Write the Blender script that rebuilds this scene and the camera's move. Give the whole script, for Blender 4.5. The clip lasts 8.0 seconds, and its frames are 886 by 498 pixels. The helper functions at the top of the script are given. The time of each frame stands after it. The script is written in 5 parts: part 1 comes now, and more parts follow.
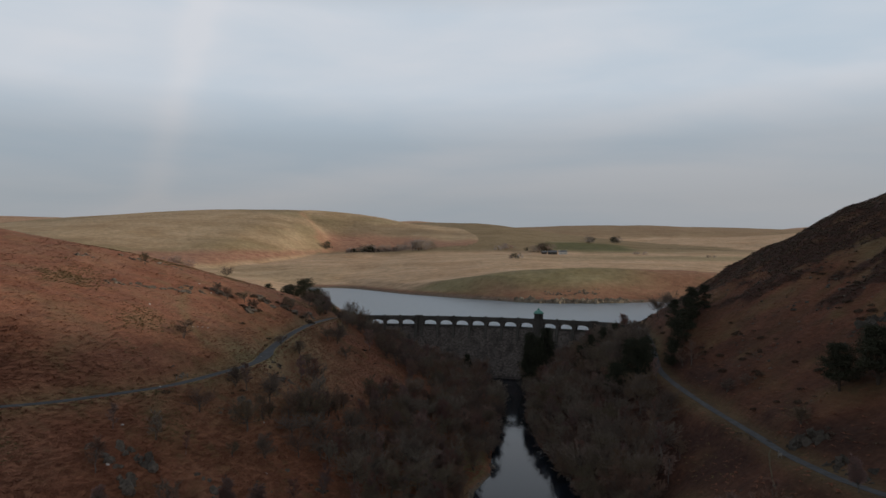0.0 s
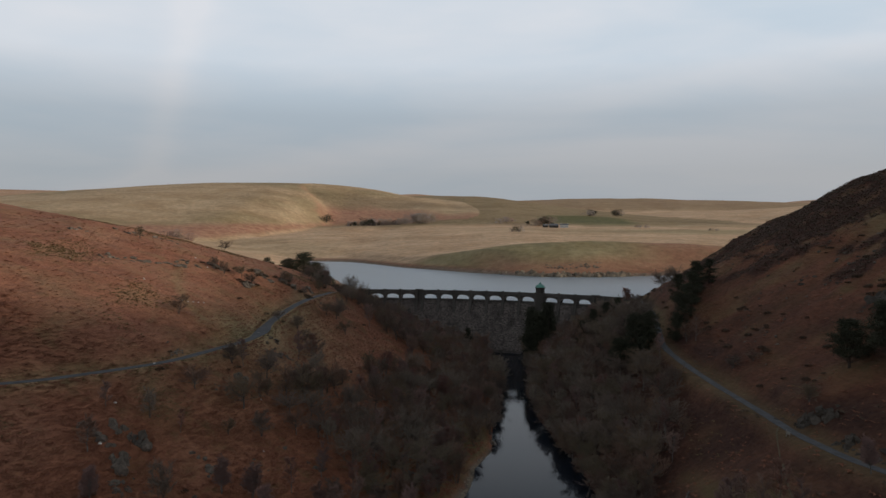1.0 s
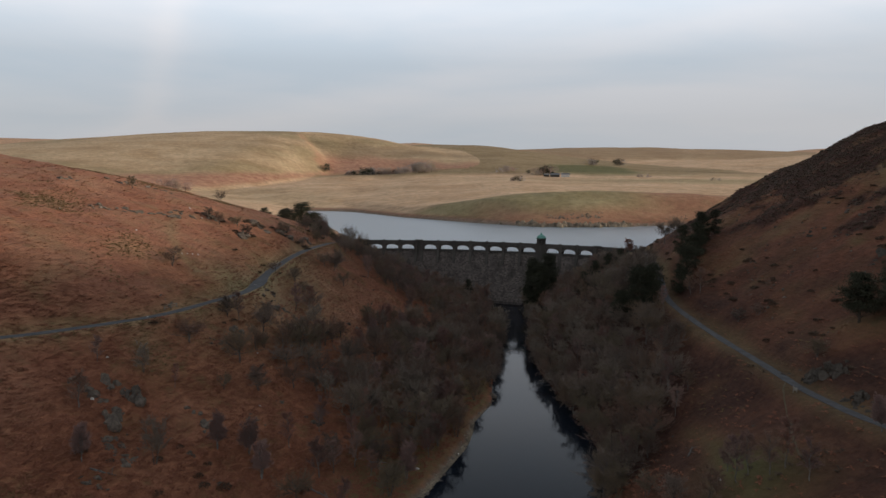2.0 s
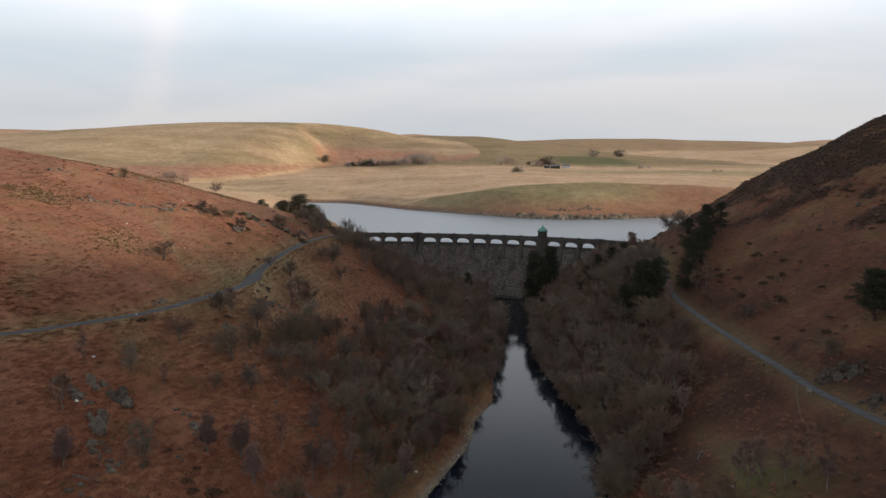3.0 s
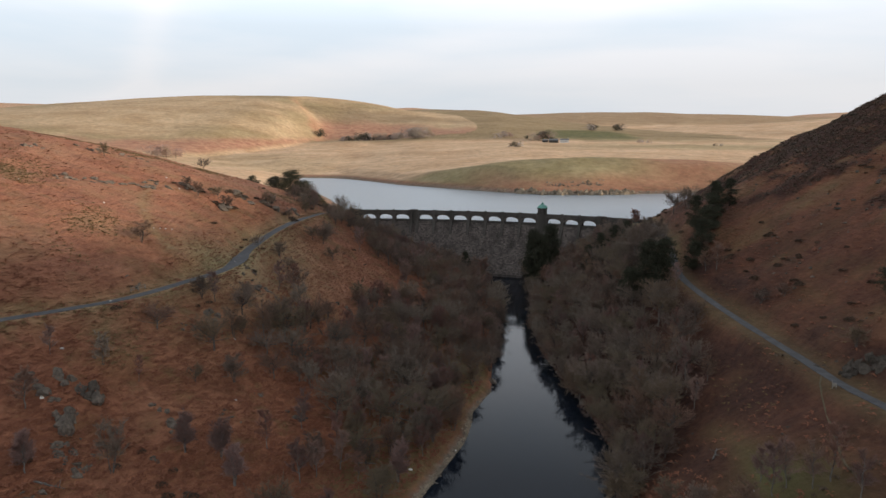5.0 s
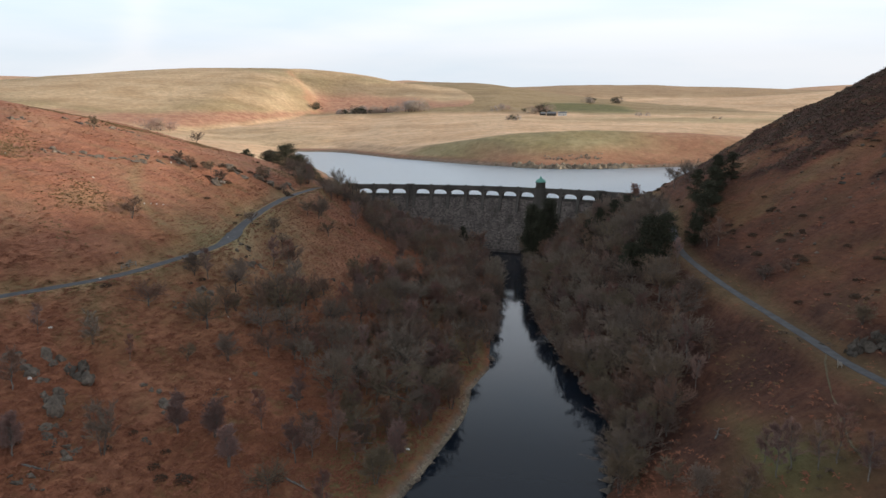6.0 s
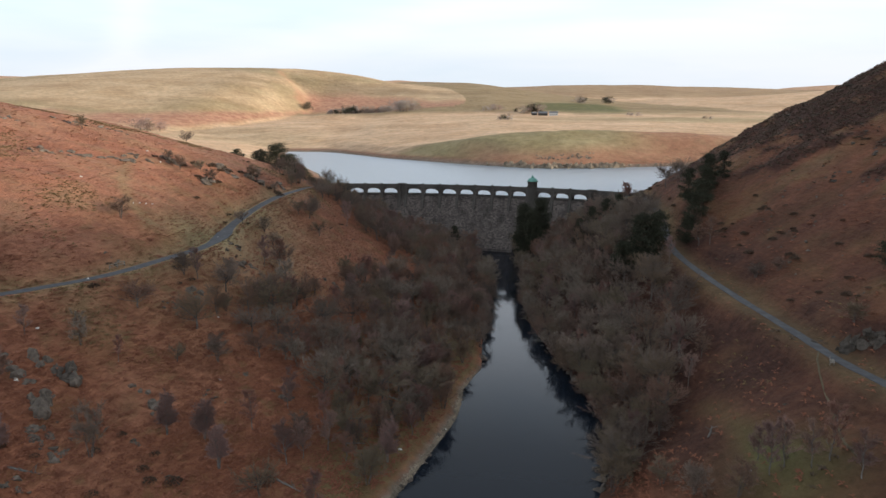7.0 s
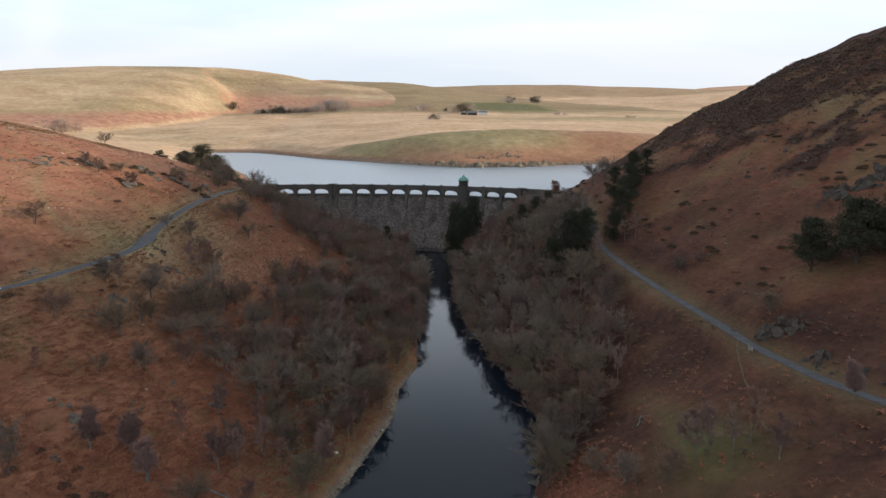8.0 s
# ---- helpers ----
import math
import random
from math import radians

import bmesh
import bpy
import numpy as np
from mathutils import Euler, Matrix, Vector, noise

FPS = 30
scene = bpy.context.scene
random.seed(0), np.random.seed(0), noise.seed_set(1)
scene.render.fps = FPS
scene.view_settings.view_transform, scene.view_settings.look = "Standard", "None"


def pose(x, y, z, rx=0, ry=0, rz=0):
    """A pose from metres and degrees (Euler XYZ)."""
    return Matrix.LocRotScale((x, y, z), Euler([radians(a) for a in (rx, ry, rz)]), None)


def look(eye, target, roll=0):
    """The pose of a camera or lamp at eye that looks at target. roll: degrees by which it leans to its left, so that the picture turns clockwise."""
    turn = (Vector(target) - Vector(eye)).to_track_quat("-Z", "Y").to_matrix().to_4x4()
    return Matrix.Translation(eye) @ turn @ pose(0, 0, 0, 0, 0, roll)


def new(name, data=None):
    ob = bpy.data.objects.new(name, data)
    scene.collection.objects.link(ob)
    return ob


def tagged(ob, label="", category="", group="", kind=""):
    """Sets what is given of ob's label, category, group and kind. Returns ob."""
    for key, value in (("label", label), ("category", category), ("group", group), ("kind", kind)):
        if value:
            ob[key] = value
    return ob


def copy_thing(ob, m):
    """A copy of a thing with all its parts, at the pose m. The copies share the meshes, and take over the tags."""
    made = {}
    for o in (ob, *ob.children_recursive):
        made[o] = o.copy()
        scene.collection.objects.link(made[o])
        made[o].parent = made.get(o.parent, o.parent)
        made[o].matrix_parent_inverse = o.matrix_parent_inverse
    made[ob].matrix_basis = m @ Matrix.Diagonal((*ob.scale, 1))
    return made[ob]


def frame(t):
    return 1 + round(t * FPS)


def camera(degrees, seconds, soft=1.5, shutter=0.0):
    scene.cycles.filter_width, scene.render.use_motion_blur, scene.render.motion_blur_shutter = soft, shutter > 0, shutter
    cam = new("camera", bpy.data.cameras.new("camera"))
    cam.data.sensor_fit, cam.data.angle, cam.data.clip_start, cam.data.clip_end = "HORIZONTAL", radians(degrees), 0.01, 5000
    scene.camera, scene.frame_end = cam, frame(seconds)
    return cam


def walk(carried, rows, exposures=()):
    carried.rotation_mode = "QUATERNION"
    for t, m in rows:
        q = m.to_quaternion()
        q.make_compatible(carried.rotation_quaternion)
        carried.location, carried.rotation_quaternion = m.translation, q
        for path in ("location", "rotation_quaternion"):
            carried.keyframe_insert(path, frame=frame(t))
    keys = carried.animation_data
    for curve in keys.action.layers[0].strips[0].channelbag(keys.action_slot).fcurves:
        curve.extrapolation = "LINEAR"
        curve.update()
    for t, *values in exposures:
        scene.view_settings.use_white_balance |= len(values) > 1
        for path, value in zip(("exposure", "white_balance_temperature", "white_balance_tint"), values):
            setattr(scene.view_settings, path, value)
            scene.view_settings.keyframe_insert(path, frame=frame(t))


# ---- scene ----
cam = camera(64.7, 8.0)
PATH = [
    (0, (-0.24, -32.34, 66.93), (-1.16, 67.66, 67.26), 0.07),
    (0.5, (-0.15, -29.90, 67.04), (-1.14, 70.09, 66.50), 0.07),
    (1, (-0.05, -27.37, 67.02), (-1.10, 72.56, 63.53), 0.04),
    (1.5, (-0.08, -24.86, 67.06), (-1.12, 74.82, 59.22), 0.07),
    (1.7, (-0.06, -23.65, 67.10), (-1.10, 75.89, 57.57), 0.07),
    (2.8, (0.03, -16.98, 67.27), (-0.99, 82.35, 55.76), 0.08),
    (3, (0.04, -15.76, 67.31), (-0.97, 83.52, 55.40), 0.08),
    (3.5, (0.07, -12.42, 67.46), (-0.91, 86.55, 53.18), 0.10),
    (4, (0.13, -9.03, 67.62), (-0.84, 89.93, 53.25), 0.08),
    (4.2, (0.13, -8.08, 67.61), (-0.76, 90.88, 53.25), 0.07),
    (5.3, (0.13, -2.84, 67.55), (-0.35, 95.81, 51.17), 0.03),
    (5.5, (0.13, -1.88, 67.55), (-0.27, 96.63, 50.36), 0.02),
    (5.75, (0.07, -1.33, 67.49), (-0.21, 96.91, 48.80), 0.02),
    (6, (0.00, -0.77, 67.44), (-0.15, 97.37, 48.26), 0.02),
    (6.5, (0.00, 0.00, 67.00), (0.00, 98.16, 47.92), 0.00),
    (7, (0.00, 0.00, 67.00), (1.02, 98.14, 47.83), 0.00),
    (7.5, (0.00, 0.00, 67.00), (5.82, 97.96, 47.79), -0.03),
    (8, (0.00, 0.00, 67.00), (10.59, 97.56, 47.78), -0.11),
]
walk(cam, [(t, look(eye, target, roll)) for t, eye, target, roll in PATH],
     exposures=[(0.0, -1.36, 6450, 10), (0.5, -1.32, 6450, 10), (1.0, -1.2, 6500, 10), (1.7, -1.0, 6550, 11), (2.8, -0.57, 6750, 12), (3.5, -0.42, 6820, 12), (4.2, -0.3, 6820, 12), (5.5, -0.22, 6560, 11), (6.5, 0.0, 6420, 10), (8.0, -0.04, 6380, 10)])

# ---------------------------------------------------------------- daylight
SUN_ELEVATION, SUN_AZIMUTH = 11.0, 98.0      # azimuth clockwise from +y
world = bpy.data.worlds.new("sky")
scene.world = world
world.use_nodes = True


STREAK_A, STREAK_B = (-0.8851, -0.3984, 0.2407), (0.1995, 0.127, -0.9716)


def sky_nodes():
    nt = world.node_tree
    nt.nodes.clear()
    n = nt.nodes.new
    out, back = n("ShaderNodeOutputWorld"), n("ShaderNodeBackground")
    sky = n("ShaderNodeTexSky")
    sky.sky_type, sky.sun_disc = "NISHITA", False
    sky.sun_elevation, sky.sun_rotation = radians(SUN_ELEVATION), radians(SUN_AZIMUTH)
    sky.air_density, sky.dust_density = 1.0, 2.0
    coord, mapping = n("ShaderNodeTexCoord"), n("ShaderNodeMapping")
    mapping.inputs["Scale"].default_value = (1.0, 0.55, 4.5)
    mapping.inputs["Rotation"].default_value = (0, radians(-13), radians(25))
    cloud, fine = n("ShaderNodeTexNoise"), n("ShaderNodeTexNoise")
    cloud.inputs["Scale"].default_value, cloud.inputs["Detail"].default_value, cloud.inputs["Roughness"].default_value = 1.5, 5.0, 0.5
    cloud.inputs["Distortion"].default_value = 0.6
    fine.inputs["Scale"].default_value, fine.inputs["Detail"].default_value = 6.0, 5.0
    total = n("ShaderNodeMath")
    total.operation = "MULTIPLY_ADD"
    total.inputs[1].default_value = 0.25
    ramp = n("ShaderNodeMapRange")
    ramp.inputs["From Min"].default_value, ramp.inputs["From Max"].default_value = 0.46, 0.78
    ramp.inputs["To Min"].default_value, ramp.inputs["To Max"].default_value = 0.05, 0.95
    split = n("ShaderNodeSeparateXYZ")
    # two long thin streaks of high cloud
    streaks = ramp.outputs["Result"]
    for normal, width, share in (STREAK_A, 0.024, 0.4), (STREAK_B, 0.022, 0.3):
        dot, square, scale, fall, add = n("ShaderNodeVectorMath"), n("ShaderNodeMath"), n("ShaderNodeMath"), n("ShaderNodeMath"), n("ShaderNodeMath")
        dot.operation, dot.inputs[1].default_value = "DOT_PRODUCT", normal
        square.operation, scale.operation, scale.inputs[1].default_value = "MULTIPLY", "MULTIPLY", -1 / width ** 2
        fall.operation, fall.inputs[0].default_value = "POWER", math.e
        add.operation, add.inputs[1].default_value = "MULTIPLY_ADD", share
        nt.links.new(coord.outputs["Generated"], dot.inputs[0])
        nt.links.new(dot.outputs["Value"], square.inputs[0]), nt.links.new(dot.outputs["Value"], square.inputs[1])
        nt.links.new(square.outputs["Value"], scale.inputs[0])
        nt.links.new(scale.outputs["Value"], fall.inputs[1])
        nt.links.new(fall.outputs["Value"], add.inputs[0]), nt.links.new(streaks, add.inputs[2])
        streaks = add.outputs["Value"]
    # thin blue-grey haze where the high cloud is sparse, white where it is thick; brightest a little above the skyline
    veil, gain, lit, mix = n("ShaderNodeMixRGB"), n("ShaderNodeValToRGB"), n("ShaderNodeMixRGB"), n("ShaderNodeMixRGB")
    veil.inputs["Color1"].default_value, veil.inputs["Color2"].default_value = (9.8, 11.4, 13.0, 1), (12.6, 13.0, 13.8, 1)
    stops = ((0.0, 0.55), (0.07, 0.56), (0.15, 0.68), (0.22, 0.96), (0.32, 1.0), (0.45, 0.5), (0.8, 0.28))
    for k, (z, v) in enumerate(stops):
        e = gain.color_ramp.elements[k] if k < 2 else gain.color_ramp.elements.new(z)
        e.position, e.color = z, (v, v, v, 1)
    lit.blend_type, lit.inputs["Fac"].default_value = "MULTIPLY", 1.0
    mix.inputs["Fac"].default_value = 0.88
    link = nt.links.new
    link(coord.outputs["Generated"], mapping.inputs["Vector"])
    link(mapping.outputs["Vector"], cloud.inputs["Vector"])
    link(mapping.outputs["Vector"], fine.inputs["Vector"])
    link(fine.outputs["Fac"], total.inputs[0])
    link(cloud.outputs["Fac"], total.inputs[2])
    link(total.outputs["Value"], ramp.inputs["Value"])
    link(coord.outputs["Generated"], split.inputs["Vector"])
    link(split.outputs["Z"], gain.inputs["Fac"])
    link(streaks, veil.inputs["Fac"])
    link(veil.outputs["Color"], lit.inputs["Color1"])
    link(gain.outputs["Color"], lit.inputs["Color2"])
    link(sky.outputs["Color"], mix.inputs["Color1"])
    link(lit.outputs["Color"], mix.inputs["Color2"])
    link(mix.outputs["Color"], back.inputs["Color"])
    back.inputs["Strength"].default_value = 0.145
    link(back.outputs["Background"], out.inputs["Surface"])


sky_nodes()
sun = new("sun", bpy.data.lights.new("sun", "SUN"))
sun.data.energy, sun.data.angle, sun.data.color = 4.7, radians(4.0), (1.0, 0.83, 0.64)
sun.matrix_world = pose(0, 0, 300, 90 - SUN_ELEVATION, 0, 180 - SUN_AZIMUTH)
# ---------------------------------------------------------------- materials


def material(name, build):
    m = bpy.data.materials.new(name)
    m.use_nodes = True
    nt = m.node_tree
    nt.nodes.clear()
    out, bsdf = nt.nodes.new("ShaderNodeOutputMaterial"), nt.nodes.new("ShaderNodeBsdfPrincipled")
    nt.links.new(bsdf.outputs["BSDF"], out.inputs["Surface"])
    bsdf.inputs["Specular IOR Level"].default_value = 0.2
    build(Nodes(nt, bsdf))
    return m


class Nodes:
    """Short hand for the node graphs below."""

    def __init__(self, nt, bsdf):
        self.nt, self.bsdf = nt, bsdf

    def put(self, node, socket, value):
        if isinstance(value, bpy.types.NodeSocket):
            self.nt.links.new(value, node.inputs[socket])
        elif isinstance(value, tuple) and len(value) == 3 and node.inputs[socket].type == "RGBA":
            node.inputs[socket].default_value = (*value, 1)
        else:
            node.inputs[socket].default_value = value

    def place(self, scale=(1, 1, 1), local=False):
        c, m = self.nt.nodes.new("ShaderNodeTexCoord"), self.nt.nodes.new("ShaderNodeMapping")
        if local:
            self.nt.links.new(c.outputs["Object"], m.inputs["Vector"])
        else:
            g = self.nt.nodes.new("ShaderNodeNewGeometry")
            self.nt.links.new(g.outputs["Position"], m.inputs["Vector"])
        m.inputs["Scale"].default_value = scale
        return m.outputs["Vector"]

    def noise(self, scale, detail=4, rough=0.55, where=None, warp=0.0):
        t = self.nt.nodes.new("ShaderNodeTexNoise")
        self.put(t, "Vector", where or self.place())
        self.put(t, "Scale", scale), self.put(t, "Detail", detail), self.put(t, "Roughness", rough), self.put(t, "Distortion", warp)
        return t.outputs["Fac"]

    def cells(self, scale, where=None, feature="F1"):
        t = self.nt.nodes.new("ShaderNodeTexVoronoi")
        t.feature = feature
        self.put(t, "Vector", where or self.place())
        self.put(t, "Scale", scale)
        return t.outputs

    def step(self, v, a, b, lo=0.0, hi=1.0):
        t = self.nt.nodes.new("ShaderNodeMapRange")
        for s, x in (("Value", v), ("From Min", a), ("From Max", b), ("To Min", lo), ("To Max", hi)):
            self.put(t, s, x)
        return t.outputs["Result"]

    def mix(self, f, a, b, mode="MIX"):
        t = self.nt.nodes.new("ShaderNodeMixRGB")
        t.blend_type = mode
        self.put(t, "Fac", f), self.put(t, "Color1", a), self.put(t, "Color2", b)
        return t.outputs["Color"]

    def math(self, op, a, b=0.0):
        t = self.nt.nodes.new("ShaderNodeMath")
        t.operation = op
        self.put(t, 0, a), self.put(t, 1, b)
        return t.outputs["Value"]

    def attribute(self, name):
        t = self.nt.nodes.new("ShaderNodeAttribute")
        t.attribute_name = name
        return t.outputs

    def island(self):
        return self.nt.nodes.new("ShaderNodeNewGeometry").outputs["Random Per Island"]

    def each(self):
        return self.nt.nodes.new("ShaderNodeObjectInfo").outputs["Random"]

    def bump(self, height, strength=0.4, distance=0.3):
        t = self.nt.nodes.new("ShaderNodeBump")
        self.put(t, "Height", height), self.put(t, "Strength", strength), self.put(t, "Distance", distance)
        self.nt.links.new(t.outputs["Normal"], self.bsdf.inputs["Normal"])

    def finish(self, color, rough=0.9, metal=0.0):
        self.put(self.bsdf, "Base Color", color), self.put(self.bsdf, "Roughness", rough), self.put(self.bsdf, "Metallic", metal)


def ground_look(n):
    """Bracken, tan moor grass, green pasture, heather and bare shore, by the cover painted on the ground's points."""
    cover = n.attribute("cover")
    split = n.nt.nodes.new("ShaderNodeSeparateColor")
    n.nt.links.new(cover["Color"], split.inputs["Color"])
    big, mid, fine = n.noise(0.012, 4), n.noise(0.09, 5), n.noise(0.7, 5, 0.65)
    streak = n.noise(0.014, 5, 0.62, n.place((1, 1.6, 1)))
    bands = n.noise(1.0, 4, 0.6, n.place((0.22, 0.22, 1.3)))
    bracken = n.mix(n.step(n.math("ADD", n.math("MULTIPLY", fine, 0.5), n.math("MULTIPLY", bands, 0.5)), 0.35, 0.65), (0.2, 0.074, 0.043), (0.36, 0.15, 0.083))
    bracken = n.mix(n.step(mid, 0.5, 0.68), bracken, (0.2, 0.1, 0.048))
    bracken = n.mix(n.step(n.noise(0.16, 3), 0.56, 0.72, 0, 0.65), bracken, (0.14, 0.1, 0.045))
    straw = n.mix(n.step(streak, 0.35, 0.65), (0.6, 0.395, 0.24), (0.73, 0.525, 0.345))
    straw = n.mix(n.step(big, 0.52, 0.66, 0, 0.6), straw, (0.5, 0.325, 0.195))
    grass = n.mix(n.step(streak, 0.35, 0.7), (0.29, 0.24, 0.125), (0.48, 0.395, 0.225))
    grass = n.mix(n.step(mid, 0.45, 0.7, 0, 0.5), grass, (0.28, 0.21, 0.1))
    heath_shade = n.mix(n.step(fine, 0.35, 0.7), (0.046, 0.022, 0.017), (0.094, 0.046, 0.032))
    color = n.mix(split.outputs["Red"], bracken, straw)
    color = n.mix(split.outputs["Green"], color, grass)
    layer = n.noise(1.0, 4, 0.6, n.place((0.004, 0.004, 0.11)))
    color = n.mix(n.step(layer, 0.5, 0.7, 0, 0.16), color, (0.2, 0.125, 0.07))
    color = n.mix(n.step(n.noise(0.05, 3), 0.55, 0.75, 0, 0.35), color, (0.23, 0.15, 0.08))
    rust = n.attribute("rust")
    color = n.mix(rust["Fac"], color, n.mix(n.step(mid, 0.35, 0.7), (0.37, 0.18, 0.125), (0.54, 0.31, 0.2)))
    meadow = n.attribute("meadow")
    color = n.mix(meadow["Fac"], color, n.mix(n.step(mid, 0.35, 0.7), (0.085, 0.095, 0.034), (0.17, 0.165, 0.068)))
    # heather colour, which also carries shade painted over the east slope
    color = n.mix(split.outputs["Blue"], color, heath_shade)
    bare = n.mix(n.step(n.noise(0.4, 4), 0.35, 0.7), (0.30, 0.25, 0.195), (0.15, 0.12, 0.09))
    shore = n.attribute("shore")
    color = n.mix(shore["Fac"], color, bare)
    mottle = n.step(n.noise(0.13, 6, 0.72), 0.32, 0.68, 0.74, 1.2)
    color = n.mix(1.0, color, mottle, "MULTIPLY")
    n.finish(color, 0.95)
    n.bump(n.math("ADD", n.math("MULTIPLY", fine, 1.0), n.math("MULTIPLY", bands, 1.0)), 0.9, 0.8)


def water_look(n, tint, size, strength, rough=0.06, gloss=0.5):
    n.finish(tint, rough)
    n.put(n.bsdf, "Specular IOR Level", gloss), n.put(n.bsdf, "IOR", 1.333)
    n.bump(n.math("ADD", n.noise(size, 3), n.math("MULTIPLY", n.noise(size * 4, 2), 0.35)), strength, 0.25)


def stone_look(n, dark, light, each=0.55, runs=(0.16, 0.16, 0.056)):
    where = n.place()
    grain, stain = n.noise(1.6, 5, 0.65, where), n.noise(1.0, 4, 0.6, n.place(runs))
    c = n.mix(n.step(grain, 0.3, 0.75), dark, light)
    c = n.mix(n.step(n.island(), 0, 0.8, 0, each), c, tuple(v * 0.5 for v in dark))
    c = n.mix(n.step(n.island(), 0.86, 0.9, 0, max(each - 0.5, 0)), c, tuple(v * 1.25 for v in light))
    c = n.mix(n.step(stain, 0.45, 0.7, 0, 0.7), c, (0.045, 0.042, 0.038))
    n.finish(c, 0.88)
    n.bump(grain, 0.6, 0.12)


def plain_look(n, a, b, scale=2.0, rough=0.85, relief=0.3, each=0.0):
    g = n.noise(scale, 5, 0.6)
    c = n.mix(n.step(g, 0.3, 0.7), a, b)
    if each:
        c = n.mix(n.step(n.each(), 0, 1, 0, each), c, tuple(v * 0.5 for v in a))
    n.finish(c, rough)
    n.bump(g, relief, 0.05)


def twig_look(n, a, b):
    pick = n.nt.nodes.new("ShaderNodeValToRGB")
    pick.color_ramp.interpolation = "LINEAR"
    tones = (tuple(v * 0.5 for v in a), (a[0] * 0.85, a[1] * 0.66, a[2] * 0.6), (a[0] * 0.72, a[1] * 0.76, a[2] * 0.6), a, tuple(v * 0.62 for v in a), b)
    for k, tone in enumerate(tones):
        e = pick.color_ramp.elements[k] if k < 2 else pick.color_ramp.elements.new(k / 5)
        e.position, e.color = k / 5, (*tone, 1)
    n.put(pick, "Fac", n.each())
    c = n.mix(n.step(n.island(), 0, 1, 0, 0.45), pick.outputs["Color"], tuple(v * 0.4 for v in a))
    n.finish(c, 0.9)


def needle_look(n, a, b):
    c = n.mix(n.island(), a, b)
    c = n.mix(n.step(n.each(), 0, 1, 0, 0.4), c, tuple(v * 0.6 for v in a))
    n.finish(c, 0.8)


GROUND = material("ground_cover", ground_look)
RIVER = material("river_water", lambda n: water_look(n, (0.008, 0.013, 0.021), 0.35, 0.05, 0.06, 0.23))
# the pale blue base puts extra sky reflection into the water's colour
RESERVOIR = material("reservoir_water", lambda n: water_look(n, (0.2, 0.25, 0.3), 0.3, 0.7, 0.3, 1.0))
MASONRY = material("dam_masonry", lambda n: stone_look(n, (0.115, 0.097, 0.088), (0.34, 0.29, 0.262), 0.8, (0.3, 0.3, 0.02)))
DRESSED = material("dressed_stone", lambda n: stone_look(n, (0.075, 0.068, 0.06), (0.16, 0.145, 0.13)))
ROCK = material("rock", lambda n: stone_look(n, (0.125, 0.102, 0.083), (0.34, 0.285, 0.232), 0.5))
# ROCK in darker tones, for the shaded east hill and some riffle stones
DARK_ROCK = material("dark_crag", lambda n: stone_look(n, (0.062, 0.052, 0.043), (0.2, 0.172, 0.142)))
PALE_ROCK = material("pale_shore_rock", lambda n: stone_look(n, (0.27, 0.215, 0.15), (0.58, 0.49, 0.375)))
WHITE_STONE = material("white_stone", lambda n: plain_look(n, (0.6, 0.58, 0.54), (0.8, 0.79, 0.76), 4.0))
COPPER = material("verdigris_copper", lambda n: plain_look(n, (0.10, 0.27, 0.22), (0.19, 0.42, 0.35), 1.5, 0.6))
ASPHALT = material("worn_road", lambda n: plain_look(n, (0.075, 0.077, 0.083), (0.13, 0.132, 0.139), 0.5, 0.85, 0.15))
GRAVEL = material("trodden_earth", lambda n: plain_look(n, (0.1, 0.08, 0.05), (0.16, 0.13, 0.08), 0.7))
BARK = material("bark", lambda n: plain_look(n, (0.1, 0.083, 0.072), (0.2, 0.175, 0.155), 3.0, 0.9, 0.4, 0.4))
PINE_BARK = material("pine_bark", lambda n: plain_look(n, (0.055, 0.042, 0.034), (0.11, 0.085, 0.066), 3.0, 0.9, 0.4, 0.3))
BIRCH = material("birch_bark", lambda n: plain_look(n, (0.13, 0.12, 0.108), (0.27, 0.25, 0.23), 2.0, 0.8, 0.3, 0.4))
TWIGS = material("bare_twigs", lambda n: twig_look(n, (0.285, 0.218, 0.178), (0.32, 0.27, 0.215)))
# distant twigs are far paler than near ones: haze put into the colour
HAZED_TWIGS = material("hazed_twigs", lambda n: twig_look(n, (0.56, 0.47, 0.43), (0.6, 0.53, 0.48)))
BIRCH_TWIGS = material("birch_twigs", lambda n: twig_look(n, (0.36, 0.235, 0.205), (0.3, 0.2, 0.18)))
NEEDLES = material("pine_needles", lambda n: needle_look(n, (0.034, 0.037, 0.025), (0.072, 0.074, 0.045)))
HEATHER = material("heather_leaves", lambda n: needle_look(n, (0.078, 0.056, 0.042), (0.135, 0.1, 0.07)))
FERN = material("bracken_fronds", lambda n: needle_look(n, (0.21, 0.08, 0.047), (0.33, 0.14, 0.082)))
TUSSOCK = material("pale_grass", lambda n: needle_look(n, (0.17, 0.115, 0.055), (0.26, 0.19, 0.09)))
WOOD = material("weathered_wood", lambda n: plain_look(n, (0.2, 0.18, 0.15), (0.32, 0.29, 0.25), 3.0))
SLATE = material("slate_roof", lambda n: plain_look(n, (0.12, 0.13, 0.14), (0.2, 0.21, 0.22), 1.0))
WHITEWASH = material("whitewash", lambda n: plain_look(n, (0.6, 0.59, 0.56), (0.75, 0.74, 0.71), 0.8))
DARK_GLASS = material("dark_window_glass", lambda n: n.finish((0.02, 0.022, 0.025), 0.1))


